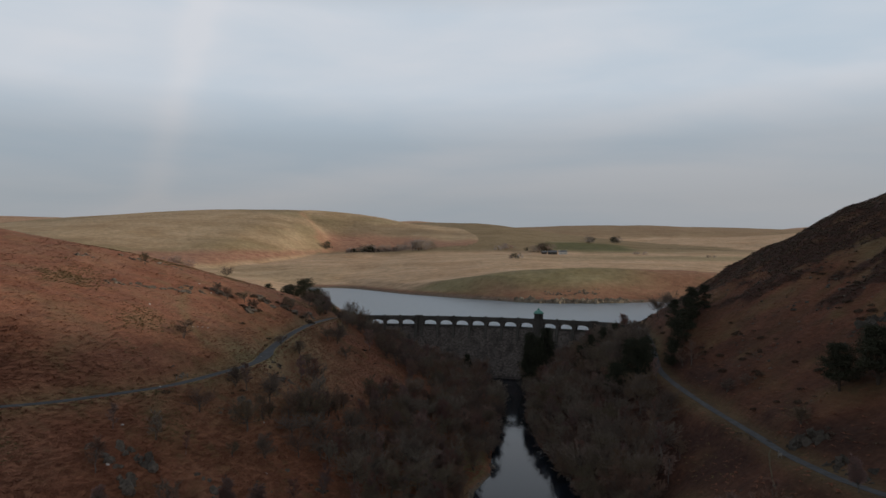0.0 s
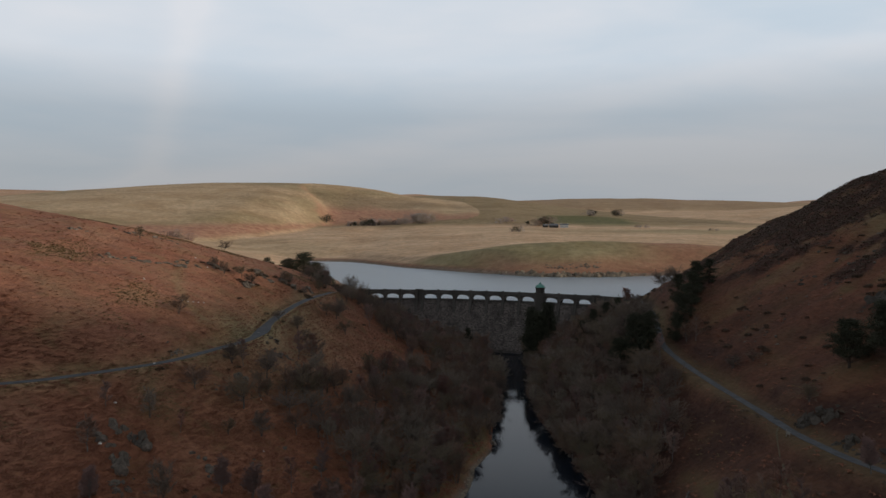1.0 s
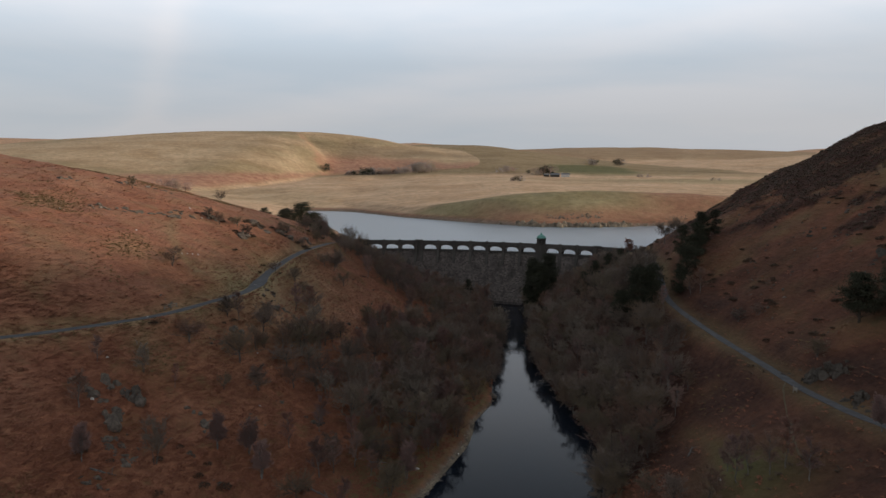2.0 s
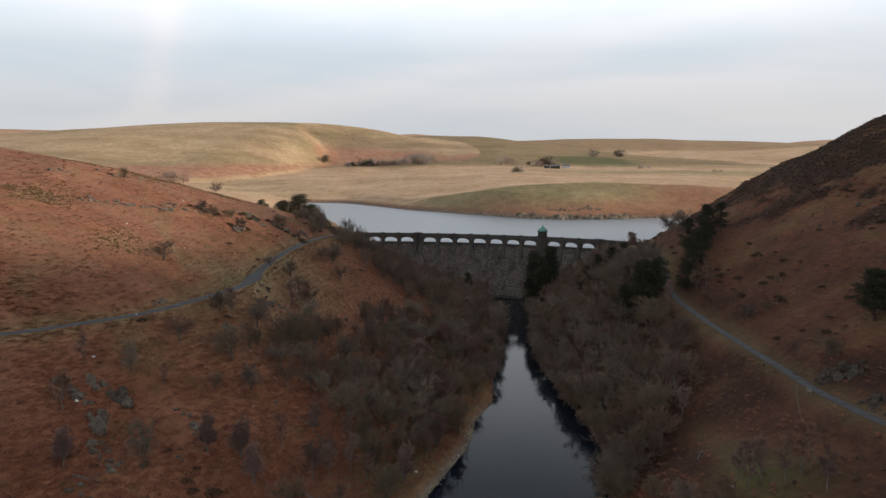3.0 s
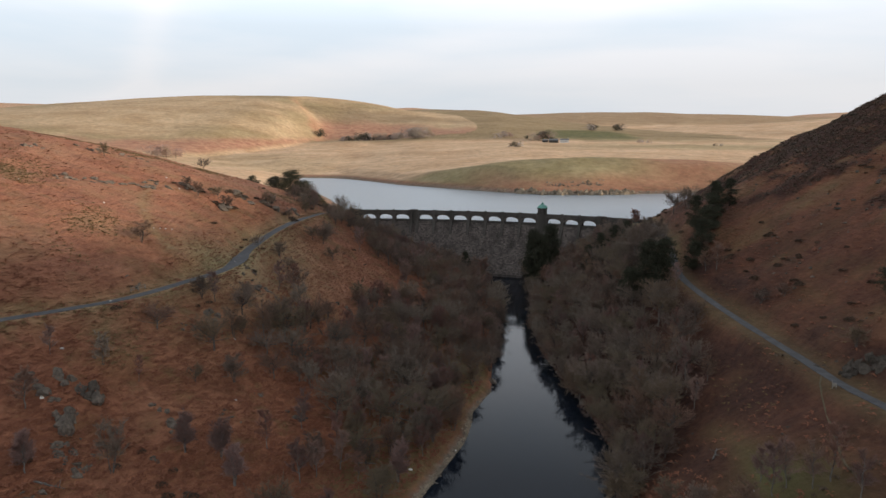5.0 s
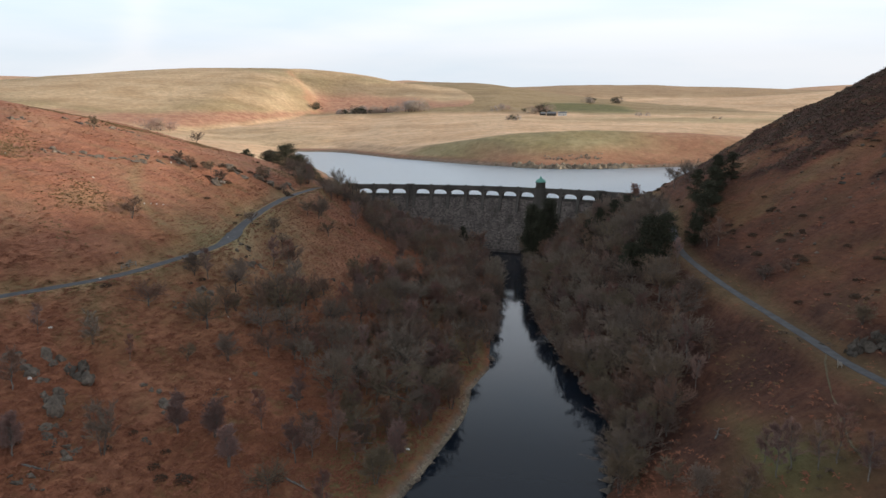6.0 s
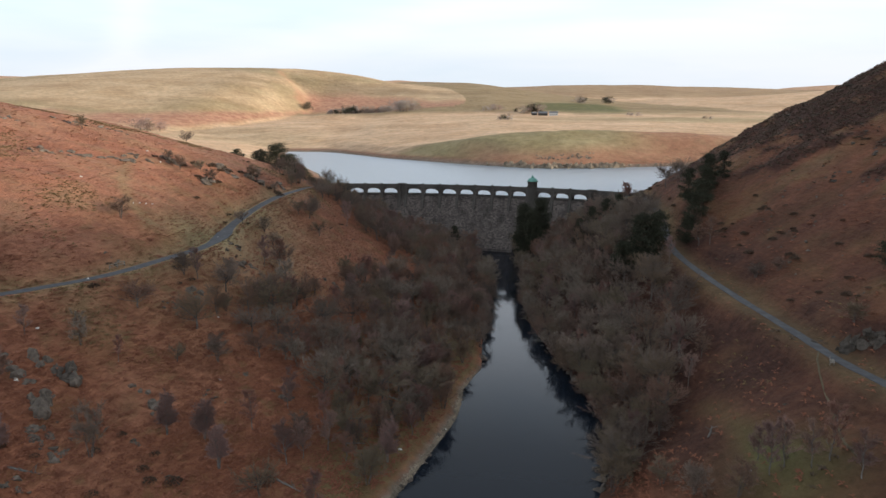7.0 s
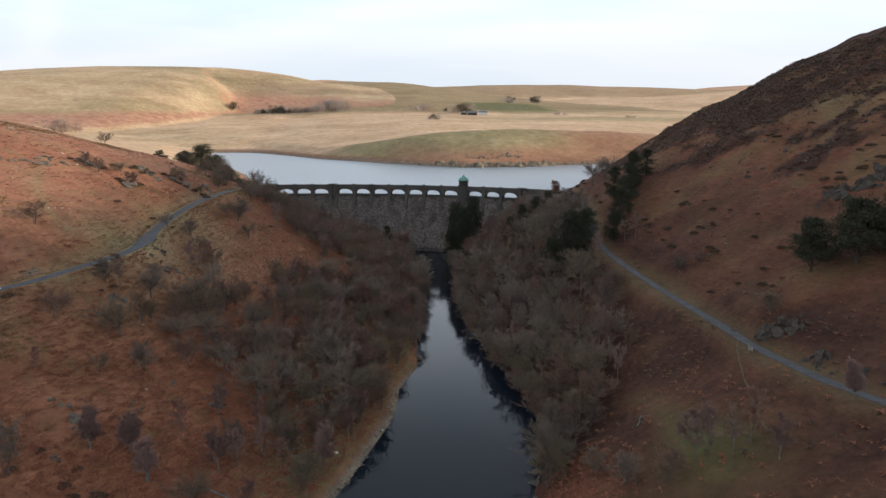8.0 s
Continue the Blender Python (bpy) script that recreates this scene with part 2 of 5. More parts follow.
def part(name, bm, mat, parent=None, label="", at=None, smooth_faces=False):
    """Links a bmesh as one mesh object, under a thing or a part when one is given."""
    me = bpy.data.meshes.new(name)
    bm.to_mesh(me)
    bm.free()
    me.materials.append(mat)
    if smooth_faces:
        me.shade_smooth()
    ob = new(name, me)
    if parent:
        ob.parent = parent
    if at is not None:
        ob.matrix_basis = at
    if label:
        ob["label"] = label
    return ob


def mesh_part(name, verts, faces, mat, parent=None, label="", smooth_faces=False):
    me = bpy.data.meshes.new(name)
    me.from_pydata(verts, [], faces)
    me.materials.append(mat)
    if smooth_faces:
        me.shade_smooth()
    ob = new(name, me)
    if parent:
        ob.parent = parent
    if label:
        ob["label"] = label
    return ob


def copy_at(src, m):
    """copy_thing() for a source that already has a scale of its own."""
    return copy_thing(src, m @ Matrix.Diagonal([1 / v for v in src.scale] + [1]))
# ---------------------------------------------------------------- terrain
LAKE = 21.0        # level of the reservoir; the river below the dam is at 0
CREST = 29.8       # top of the dam's parapet


def interp(v, xs, ys):
    return np.interp(v, xs, ys)


def rounded(v, xs, ys, r):
    """interp() with its corners rounded over r metres."""
    return sum(np.interp(v + r * k, xs, ys) for k in (-1, -0.6, -0.25, 0.25, 0.6, 1)) / 6


def smooth(v, a, b):
    u = np.clip((np.asarray(v, float) - a) / (b - a), 0, 1)
    return u * u * (3 - 2 * u)


def lattice(ix, iy, seed):
    h = np.sin(ix * 127.1 + iy * 311.7 + seed * 74.7) * 43758.5453
    return h - np.floor(h)


def noise2(x, y, size, seed=0, octaves=3):
    """Value noise between -1 and 1, with features of the given size in metres."""
    total, amp, norm = 0.0, 1.0, 0.0
    for o in range(octaves):
        u, v = np.asarray(x, float) / size * 2 ** o + 37.3 * o, np.asarray(y, float) / size * 2 ** o + 11.9 * o
        iu, iv = np.floor(u), np.floor(v)
        fu, fv = u - iu, v - iv
        fu, fv = fu * fu * (3 - 2 * fu), fv * fv * (3 - 2 * fv)
        s = seed + o * 3
        a = lattice(iu, iv, s) * (1 - fu) + lattice(iu + 1, iv, s) * fu
        b = lattice(iu, iv + 1, s) * (1 - fu) + lattice(iu + 1, iv + 1, s) * fu
        total, norm, amp = total + amp * ((a * (1 - fv) + b * fv) * 2 - 1), norm + amp, amp * 0.5
    return total / norm


def river_left(y):
    return interp(y, (-300, 60, 113, 133, 148, 163, 177, 202, 237, 270, 330), (-60, -22, -7, 0.7, 5.5, 7.5, 13, 15, 19, 21, 21))


def slope_right(y):
    """Line from which the east hill rises."""
    return interp(y, (-300, 60, 113, 120, 138, 163, 183, 217, 237, 270, 330), (-6, 16, 28, 31.5, 36, 35, 32.5, 28.5, 27.5, 30, 37))


def river_right(y):
    """The water's east edge; the pool below the dam is cut into the slope."""
    return interp(y, (-300, 60, 113, 120, 138, 163, 183, 217, 237, 270, 300, 330), (-6, 16, 28, 31.5, 36, 35, 32.5, 30, 31, 36, 36.5, 38))


def bump(x, y, x0, y0, sx, sy):
    return np.exp(-((x - x0) / sx) ** 2 - ((y - y0) / sy) ** 2)


def valley(x, y):
    """The gorge below the dam."""
    dl, dr, dw = river_left(y) - x, x - slope_right(y), x - river_right(y)
    left = rounded(dl, (-12, 0, 3, 30, 45, 66, 80, 100, 120, 140, 190, 300, 900), (-2, -0.4, 1.0, 7.5, 13, 25, 32, 41.5, 48, 53, 62.5, 79, 110), np.clip(dl * 0.2, 0, 14))
    left = left + 2.2 * bump(x, y, -143, 242, 18, 30)
    left = left * rounded(y, (60, 105, 130, 155, 200, 260, 300, 340, 400, 460), (0.78, 0.86, 0.97, 1.1, 1.1, 1.15, 1.1, 1.0, 0.78, 0.66), 12)
    # far out of view its crest is raised to shade the gorge
    right = rounded(dr, (-12, 0, 3, 14, 34, 50, 60, 82, 100, 130, 180, 260, 900), (-2, -0.4, 1.5, 8, 23, 31, 37, 51.5, 63.5, 81, 101, 124, 155), np.clip(dr * 0.2, 0, 14))
    right = right * rounded(y, (60, 112, 130, 170, 205, 240, 300, 345, 380, 450), (0.75, 0.82, 1, 1.02, 0.98, 1.04, 0.95, 0.73, 0.55, 0.4), 12)
    right = np.minimum(right, np.where(dw < 0, np.maximum(-2, -0.4 + 0.15 * dw), -0.4 + 1.25 * dw))
    # past the nearer east shoulder: unseen rises added for shade, a dip for sun
    right = right + 34 * bump(x, y, 205, 62, 75, 52) * smooth(x - 0.88 * y, 10, 60) + 10 * bump(x, y, 215, 112, 75, 30) * smooth(x - 0.88 * y, 10, 60) - 26 * bump(x, y, 240, 168, 75, 42) * smooth(x - 0.9 * y, 0, 50)
    return np.where(dl > dw, left, right)


def shore_left(y):
    return rounded(y, (350, 372, 420, 477, 650, 816, 900), (-52, -58, -63, -68, -128, -175, -190), 20)


def shore_right(y):
    return rounded(y, (320, 345, 395, 460, 560, 700, 900), (86, 96, 118, 170, 330, 620, 800), 20)


def shore_far(x):
    return rounded(x, (-400, -190, -124, -61, -13, 29, 69, 102, 141, 173, 210, 330, 700), (900, 850, 838, 733, 673, 636, 590, 584, 590, 602, 609, 600, 690), 26)


def gully_line(y):
    return interp(y, (1300, 1370, 1450, 1540, 1650, 1720, 2000), (-252, -262, -284, -306, -362, -376, -400))


def gully(x, y):
    """The steep bare cut down the big hill's front, below its left shoulder."""
    w = x - gully_line(y) - 9 * noise2(x, y, 26, 19, 2)
    return np.exp(-np.abs((w - 9) / 9) ** 3) * smooth(noise2(x, y, 30, 57, 2), -0.6, 0.2) * smooth(y, 1335, 1400) * (1 - smooth(y, 1650, 1740))


def hill(x, y, foot, top, xs, zs, base):
    """Height of a hill over the plain: its front rises from foot to top, where its crest runs through xs, zs."""
    s = np.clip((y - foot) / (top - foot), 0, 1)
    front = 0.5 * (1 - (1 - s) ** 1.8) + 0.5 * s * s * (3 - 2 * s)
    return np.maximum(rounded(x, xs, zs, 22) - base, 0) * front * (1 - 0.7 * smooth(y, top + 40, top + 700))


def far_hills(x, y, z):
    """Heights over the plain of the hills beyond the reservoir, nearest first."""
    foot = rounded(x, (-1600, -700, -400, -330, -285, -255, -100, 130, 300), (935, 935, 1000, 1130, 1265, 1345, 1335, 1270, 1250), 14)
    big = hill(x, y, foot, 1900.0, (-1633, -1325, -1173, -1006, -871, -721, -594, -497, -349, -259, -185, -126, -66, 24, 99, 159, 220, 327), (60, 110, 129, 149, 162, 174, 179, 178, 177, 169, 158, 145, 137, 119, 101, 84, 60, 8), z)
    second = hill(x, y, 1275.0, 2350.0, (-416, -155, -63, 85, 141, 215, 326, 420, 532, 588, 682, 814), (104, 159, 162, 159, 155, 144, 126, 113, 99, 86, 68, 40), z)
    lens = hill(x, y, 1800.0, 2250.0, (480, 575, 720, 850, 990, 1120, 1300, 1700), (72, 93, 106, 110, 118, 126, 140, 150), z)
    third = hill(x, y, 2250.0, 3300.0, (-349, 172, 302, 561, 925, 1081, 1342, 1524, 1733, 2041), (145, 173, 178, 188, 190, 183, 178, 170, 165, 155), z)
    last = hill(x, y, 3300.0, 4300.0, (-3659, -2985, -2648, -2277, -1807, -624, -352, -216, -81, 326, 1752, 2020, 2188, 2653, 3434), (294, 287, 281, 271, 234, 201, 248, 254, 244, 185, 168, 201, 218, 241, 261), z)
    return np.stack([big, second, lens, third, last])


def moor(x, y):
    """The open country round and beyond the reservoir."""
    s = np.minimum(np.minimum(x - shore_left(y), shore_right(y) - x), shore_far(x) - y) + 5 * noise2(x, y, 45, 5, 2)
    e = np.maximum(-s, 0)
    beach = np.where(s > 0, -np.minimum(s * 0.25, 6), 3.2 * (1 - np.exp(-e / 5)))
    plain = 46 * (1 - np.exp(-e / 430)) + 12 * smooth(y, 900, 2600)
    knoll = 14 * bump(x, y, 105, 680, 190, 60) + 7 * bump(x, y, 250, 690, 110, 60) + 1.6 * noise2(x, y, 40, 15) + 1.3 * bump(x, y, 105, 660, 150, 50) * noise2(x * 0.5, y, 15, 16, 2)
    z = LAKE + beach + (plain + knoll) * smooth(e, 2, 60)
    high = np.max(far_hills(x, y, z), axis=0)
    far = smooth(y, 900, 1600)
    w = x - gully_line(y) - 9 * noise2(x, y, 26, 19, 2)
    step = 11 * smooth(w, 0, 26) * (1 - smooth(w, 110, 330)) * smooth(y, 1340, 1430) * (1 - smooth(y, 1660, 1800))
    return z + high + far * (1.6 * noise2(x, y, 300, 9) + 1.6 * noise2(x, y, 90, 17)) + smooth(high, 8, 40) * (2.4 * noise2(x * 0.4 + y * 0.3, y, 70, 27, 2)) * (1 - smooth(y, 1750, 1880)) - step


LEFT_ROAD = ((-118, 96), (-100, 112), (-90, 122.5), (-81, 134), (-74, 145), (-69, 155.8), (-64.5, 169), (-60.8, 181), (-60, 192), (-61.2, 203), (-61.6, 219), (-60, 249), (-58, 285), (-58, 320), (-58, 345), (-59, 369))
RIGHT_ROAD = ((96, 20), (84, 55), (75, 84), (73.2, 98), (72.6, 108), (71.9, 118), (71.8, 138), (71.3, 155), (71, 172), (70.8, 190), (71.5, 207), (75, 225), (80, 250), (86, 285), (90, 312), (88, 326))


def base_z(x, y):
    low, high = valley(x, y), moor(x, y)
    # beyond the dam's line the gorge gives way to the basin of the reservoir
    k = smooth(y + 0.2 * x, 352, 368)
    inside = np.minimum(x - shore_left(y), shore_right(y) - x)
    out = smooth(-inside, 0, 30)
    side = np.maximum(low, high) * out + high * (1 - out)
    back = smooth(y, 400, 540)
    z = low * (1 - k) + (side * (1 - back) + high * back) * k
    rough = np.clip(np.minimum(np.abs(x - 20), 60) / 60, 0, 1) * (1 - smooth(y, 400, 700))
    return z + rough * (1.6 * noise2(x, y, 26, 2) + 0.5 * noise2(x, y, 7, 3, 2) + smooth(x, 88, 115) * (2.0 * noise2(x, y, 13, 6) + 0.7 * noise2(x, y, 4.5, 8, 2)))


def along(road, step=3.0):
    """Points spaced along a road's middle, with a smoothed height."""
    pts = [Vector((*p, 0)) for p in road]
    out = []
    for k in range(len(pts) - 1):
        p0, p1, p2, p3 = pts[max(k - 1, 0)], pts[k], pts[k + 1], pts[min(k + 2, len(pts) - 1)]
        n = max(2, int((p2 - p1).length / step))
        for j in range(n):
            t = j / n
            out.append(0.5 * (2 * p1 + (p2 - p0) * t + (2 * p0 - 5 * p1 + 4 * p2 - p3) * t * t + (3 * p1 - 3 * p2 + p3 - p0) * t ** 3))
    out.append(pts[-1])
    a = np.array([(p.x, p.y) for p in out])
    z = base_z(a[:, 0], a[:, 1])
    wide = np.pad(z, 6, mode="edge")
    z = np.convolve(wide, np.ones(13) / 13, mode="valid")
    return np.c_[a, z]


ROADS = [along(LEFT_ROAD), along(RIGHT_ROAD)]


SEG_A = np.concatenate([line[:-1] for line in ROADS])
SEG_D = np.concatenate([line[1:] - line[:-1] for line in ROADS])


def road_near(x, y):
    """Distance to the nearest road and its height there."""
    xf, yf = np.ravel(x).astype(float), np.ravel(y).astype(float)
    dist, height = np.empty_like(xf), np.empty_like(xf)
    for k in range(0, len(xf), 8000):
        px, py = xf[k:k + 8000, None] - SEG_A[:, 0], yf[k:k + 8000, None] - SEG_A[:, 1]
        u = np.clip((px * SEG_D[:, 0] + py * SEG_D[:, 1]) / (SEG_D[:, 0] ** 2 + SEG_D[:, 1] ** 2), 0, 1)
        d = np.hypot(px - u * SEG_D[:, 0], py - u * SEG_D[:, 1])
        best = d.argmin(1)
        row = np.arange(len(best))
        dist[k:k + 8000], height[k:k + 8000] = d[row, best], (SEG_A[:, 2] + u * SEG_D[:, 2])[row, best]
    return dist.reshape(np.shape(x)), height.reshape(np.shape(x))


def ground_z(x, y):
    x, y = np.asarray(x, float), np.asarray(y, float)
    z = base_z(x, y)
    near = (np.abs(x) < 150) & (y > -30) & (y < 400)
    if np.any(near):
        shape = np.shape(x)
        xf, yf, zf = np.broadcast_to(x, np.shape(z)).ravel(), np.broadcast_to(y, np.shape(z)).ravel(), np.ravel(z).copy()
        pick = np.broadcast_to(near, np.shape(z)).ravel()
        d, h = road_near(xf[pick], yf[pick])
        k = 1 - smooth(d, 2.4, 7.0)
        zf[pick] = zf[pick] * (1 - k) + h * k
        z = zf.reshape(np.shape(z))
    return z


def zat(x, y):
    return float(ground_z(np.array([x]), np.array([y]))[0])

# ---------------------------------------------------------------- ground sheet


def spread(start, step, stop, grow):
    """Positions from start to stop with steps that grow by a factor."""
    out, v, s = [], start, step
    while v < stop:
        out.append(v)
        v, s = v + s, s * grow
    return out + [stop]


def ground_lines():
    xs = list(np.arange(-150, 150, 1.5))
    xs = [-v for v in spread(150, 1.6, 5000, 1.045)][::-1] + xs + spread(150, 1.6, 5000, 1.045)
    ys = list(np.arange(60, 385, 1.5))
    ys = [60 - (v - 60) for v in spread(60, 2, 1500, 1.12)][::-1][:-1] + ys + spread(385, 2, 4950, 1.016)
    return np.unique(np.round(xs, 2)), np.unique(np.round(ys, 2))


def cover_of(x, y, z):
    """Straw, grass, heather with painted shade, and shore shares for points of the ground; what is left is bracken."""
    s = np.minimum(np.minimum(x - shore_left(y), shore_right(y) - x), shore_far(x) - y) + 5 * noise2(x, y, 45, 5, 2)
    e = np.maximum(-s, 0)
    n1, n2, n3 = noise2(x, y, 160, 21), noise2(x, y, 60, 22), noise2(x, y, 34, 23)
    # beyond the reservoir: tan flats, a green and rusty knoll, red bracken at the hills' feet, green-tan hills
    beyond = smooth(y, 400, 520) * smooth(e, 3, 26)
    knoll = smooth(bump(x, y, 95, 668, 210, 90) + 0.12 * n2, 0.25, 0.6)
    rusty = np.maximum(smooth(x + 30 * n2, 5, 80) * (1 - smooth(e + 10 * n2, 28, 62)), smooth(x + 40 * n2, 150, 230))
    hills = far_hills(x, y, np.full_like(z, 45.0))
    tallest = np.max(hills, axis=0)
    on = smooth(tallest, 2, 9)
    big, second, lens, third, last = [on * (h >= tallest) for h in hills]
    cut = gully(x, y)
    past = smooth(x - gully_line(y), 10, 40)
    feet = big * np.maximum((1 - smooth(z + 7 * n2 + 4 * n1, 62, 72)) * (1 - past) * smooth(y, 900, 960), past * (1 - smooth(z + 8 * n2 + 0.06 * (x + 150), 92, 108)) * smooth(z + 4 * n2, 62, 70))
    brow = big * past * smooth(z + 6 * n2, 98, 110) * (1 - smooth(z + 0.12 * (x + 150) + 8 * n2, 122, 140))
    folds = smooth(noise2(x * 0.35, y, 110, 29, 3) + 0.3 * n2, 0.0, 0.5)
    field = smooth(bump(x, y, 285, 1430, 105, 150) + 0.1 * n2, 0.3, 0.6) * np.maximum(second, 0.5)
    stripe = bump(x, y, 420, 1120, 260, 75) + 0.7 * bump(x, y, 640, 1330, 240, 45)
    plots = smooth(noise2(x * 0.5, y, 150, 37, 3), 0.1, 0.55) * (1 - on)
    # the third ridge's paler, greyer cover has distance haze put into its colour
    straw = beyond * (1 - knoll * (0.55 + 0.35 * rusty)) * (1 - 0.5 * feet) * (1 - 0.4 * big * folds - 0.55 * second - 0.4 * third * smooth(z, 105, 135))
    grass = beyond * np.clip(0.95 * knoll * (1 - 0.8 * rusty) + big * (0.34 + 0.4 * folds) + second * (0.6 + 0.2 * folds) + 0.42 * third * smooth(z + 12 * n1, 100, 135) + 0.8 * field + 0.75 * stripe + 0.3 * plots, 0, 1) * (1 - feet)
    # the gorge: leaf litter under the woods, heather and rock high on the shaded side, grass by the roads and in
    # patches
    here = 1 - smooth(y, 380, 450)
    dl, dr = river_left(y) - x, x - river_right(y)
    wood = here * np.maximum(smooth(wood_left(x, y), 0.3, 0.7), smooth(wood_right(x, y), 0.3, 0.7))
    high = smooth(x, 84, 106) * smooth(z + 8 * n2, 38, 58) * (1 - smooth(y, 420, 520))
    # real heather on the crest; lower down the east slope it paints in shade
    heath_shade = np.clip(high * smooth(band_of(x, y, z) + 0.85 * smooth(z + 0.22 * (y - 200), 50, 78) - 0.2, 0.0, 0.35) * (0.3 + 0.72 * smooth(band_of(x, y, z), -0.3, 0.2)) + 0.16 * wood + beyond * (0.12 * third * smooth(z + 12 * n1, 112, 140) + 0.3 * brow + 0.1 * second + 0.25 * bump(x, y, 560, 1450, 120, 40) + 0.2 * bump(x, y, 900, 1900, 170, 60)) + here * ((1.2 - 0.3 * smooth(x, 74, 90)) * smooth(x, 24, 44) * (1 - 0.35 * high) * (0.8 + 0.35 * band_of(x, y, z)) + 0.6 * (1 - smooth(dr, 2, 9)) * (dr > -3)), 0, 1)
    d, _ = road_near(np.clip(x, -400, 400), np.clip(y, -100, 500))
    verge = (1 - smooth(d + 2.0 * n3, 2.6, 6.5)) * here
    low_bank = here * smooth(dl, 1.5, 4) * (1 - smooth(dl + 4 * n3, 9, 22)) * (1 - smooth(y, 195, 225))
    # a mossy trail winding down the west hill to the road
    trail = 0.42 * here * np.exp(-((x - interp(y, (180, 185, 201, 233, 264), (-74, -79.6, -89.5, -100, -114.6)) + 2.2 * n3) / 1.7) ** 2) * smooth(n2, -0.7, 0.1) * smooth(y, 172, 182) * (1 - smooth(y, 268, 290)) + 0.4 * here * bump(x, y, -68, 188, 7, 9)
    # bands of heather, turf and bracken that slant down the east hill
    band = band_of(x, y, z)
    # the grass patch by the west road is strengthened to paint in dim sunlight
    turf = here * smooth(n3 + 0.5 * n2, 0.35, 0.75) * (0.36 + 0.15 * smooth(x, 60, 80)) + verge * 0.42 + 0.1 * high * smooth(-band, 0.05, 0.4) + 0.62 * here * bump(x, y, -54, 210, 17, 50) * smooth(n3 + n2, -0.9, 0.3) + 0.3 * low_bank + trail
    dry = here * (smooth(noise2(x, y, 26, 25), 0.05, 0.6) * (0.06 + 0.05 * smooth(-x, 65, 110))) * (1 - smooth(x, 40, 70))
    shore = np.clip(1 - e / (12 + 6 * n2), 0, 1) * (y > 362)
    river = (1 - smooth(np.abs(dl - 0.6) + 0.9 * n3, 0.5, 1.7)) * (1 - smooth(y, 165, 185)) * (z < 2.0)
    meadow = beyond * (0.7 * field + 0.16 * second + 0.14 * brow + 0.22 * knoll * (1 - rusty)) + 0.75 * low_bank * smooth(n2, -0.7, 0.2) + 0.6 * trail + 0.34 * here * smooth(x, 76, 90) * smooth(-band, 0.05, 0.4) + 0.8 * bump(x, y, 59, 296, 7, 12) + (0.9 * bump(x, y, 53, 94, 11, 13) + 0.6 * np.exp(-((x - 52.5) / 3) ** 2) * smooth(y, 95, 102) * (1 - smooth(y, 124, 134))) * smooth(n3, -0.9, 0.1) + 0.45 * verge * smooth(x, 20, 40)
    # paler bracken on the upper west hill, with some of its sunlight painted in
    warm = here * smooth(-x, 62, 92) * (1 - smooth(verge, 0, 0.8)) * (0.26 + 0.2 * n3)
    rust = np.clip(beyond * (0.85 * feet + 0.38 * knoll * rusty + 0.35 * cut + 0.45 * last + 0.1 * third * smooth(n1, -0.2, 0.5)) + warm, 0, 1)
    heath_shade = heath_shade * (1 - 0.8 * np.clip(meadow, 0, 1))
    return rust, np.clip(meadow, 0, 1), np.clip(straw * (1 - 0.2 * cut) + dry, 0, 1), np.clip(grass * (1 - 0.8 * cut) + turf, 0, 1), heath_shade, np.clip(shore + river, 0, 1)


def band_of(x, y, z):
    """Uneven bands that slant down the east hill towards the dam, about -1 to 1."""
    return 0.75 * noise2(0.4 * y, z + 0.3 * y, 9, 33, 3) + 0.5 * noise2(x, y, 7, 31, 3)


def wood_left(x, y):
    """How thick the bare wood stands on the west bank, about 0 to 1."""
    d = river_left(y) - x
    reach = interp(y, (95, 118, 135, 158, 202, 240, 272, 345), (4, 12, 22, 46, 34, 31, 40, 84)) * (1 + 0.45 * noise2(x, y, 20, 47, 2))
    return smooth(d, 0.5 + 2 * (1 - smooth(y, 185, 200)), 4 + 3.5 * (1 - smooth(y, 185, 200))) * (1 - 0.9 * smooth(d, reach * 0.5, reach * 1.1) - 0.1 * smooth(d, reach * 1.1, reach * 1.7)) * (y < 347) * smooth(y, 92, 135) * (0.68 + 0.6 * noise2(x, y, 22, 41, 2))


def wood_right(x, y):
    d = x - slope_right(y)
    reach = interp(y, (95, 118, 130, 145, 200, 260, 300, 345), (2, 5, 14, 26, 33, 42, 50, 46)) * (1 + 0.35 * noise2(x, y, 20, 49, 2))
    return smooth(d, 0.5, 3) * (1 - 0.92 * smooth(d, reach * 0.65, reach * 1.1) - 0.08 * smooth(d, reach * 1.1, reach * 1.5)) * (y < 338) * smooth(y, 100, 128) * (0.85 + 0.5 * noise2(x, y, 22, 43, 2))


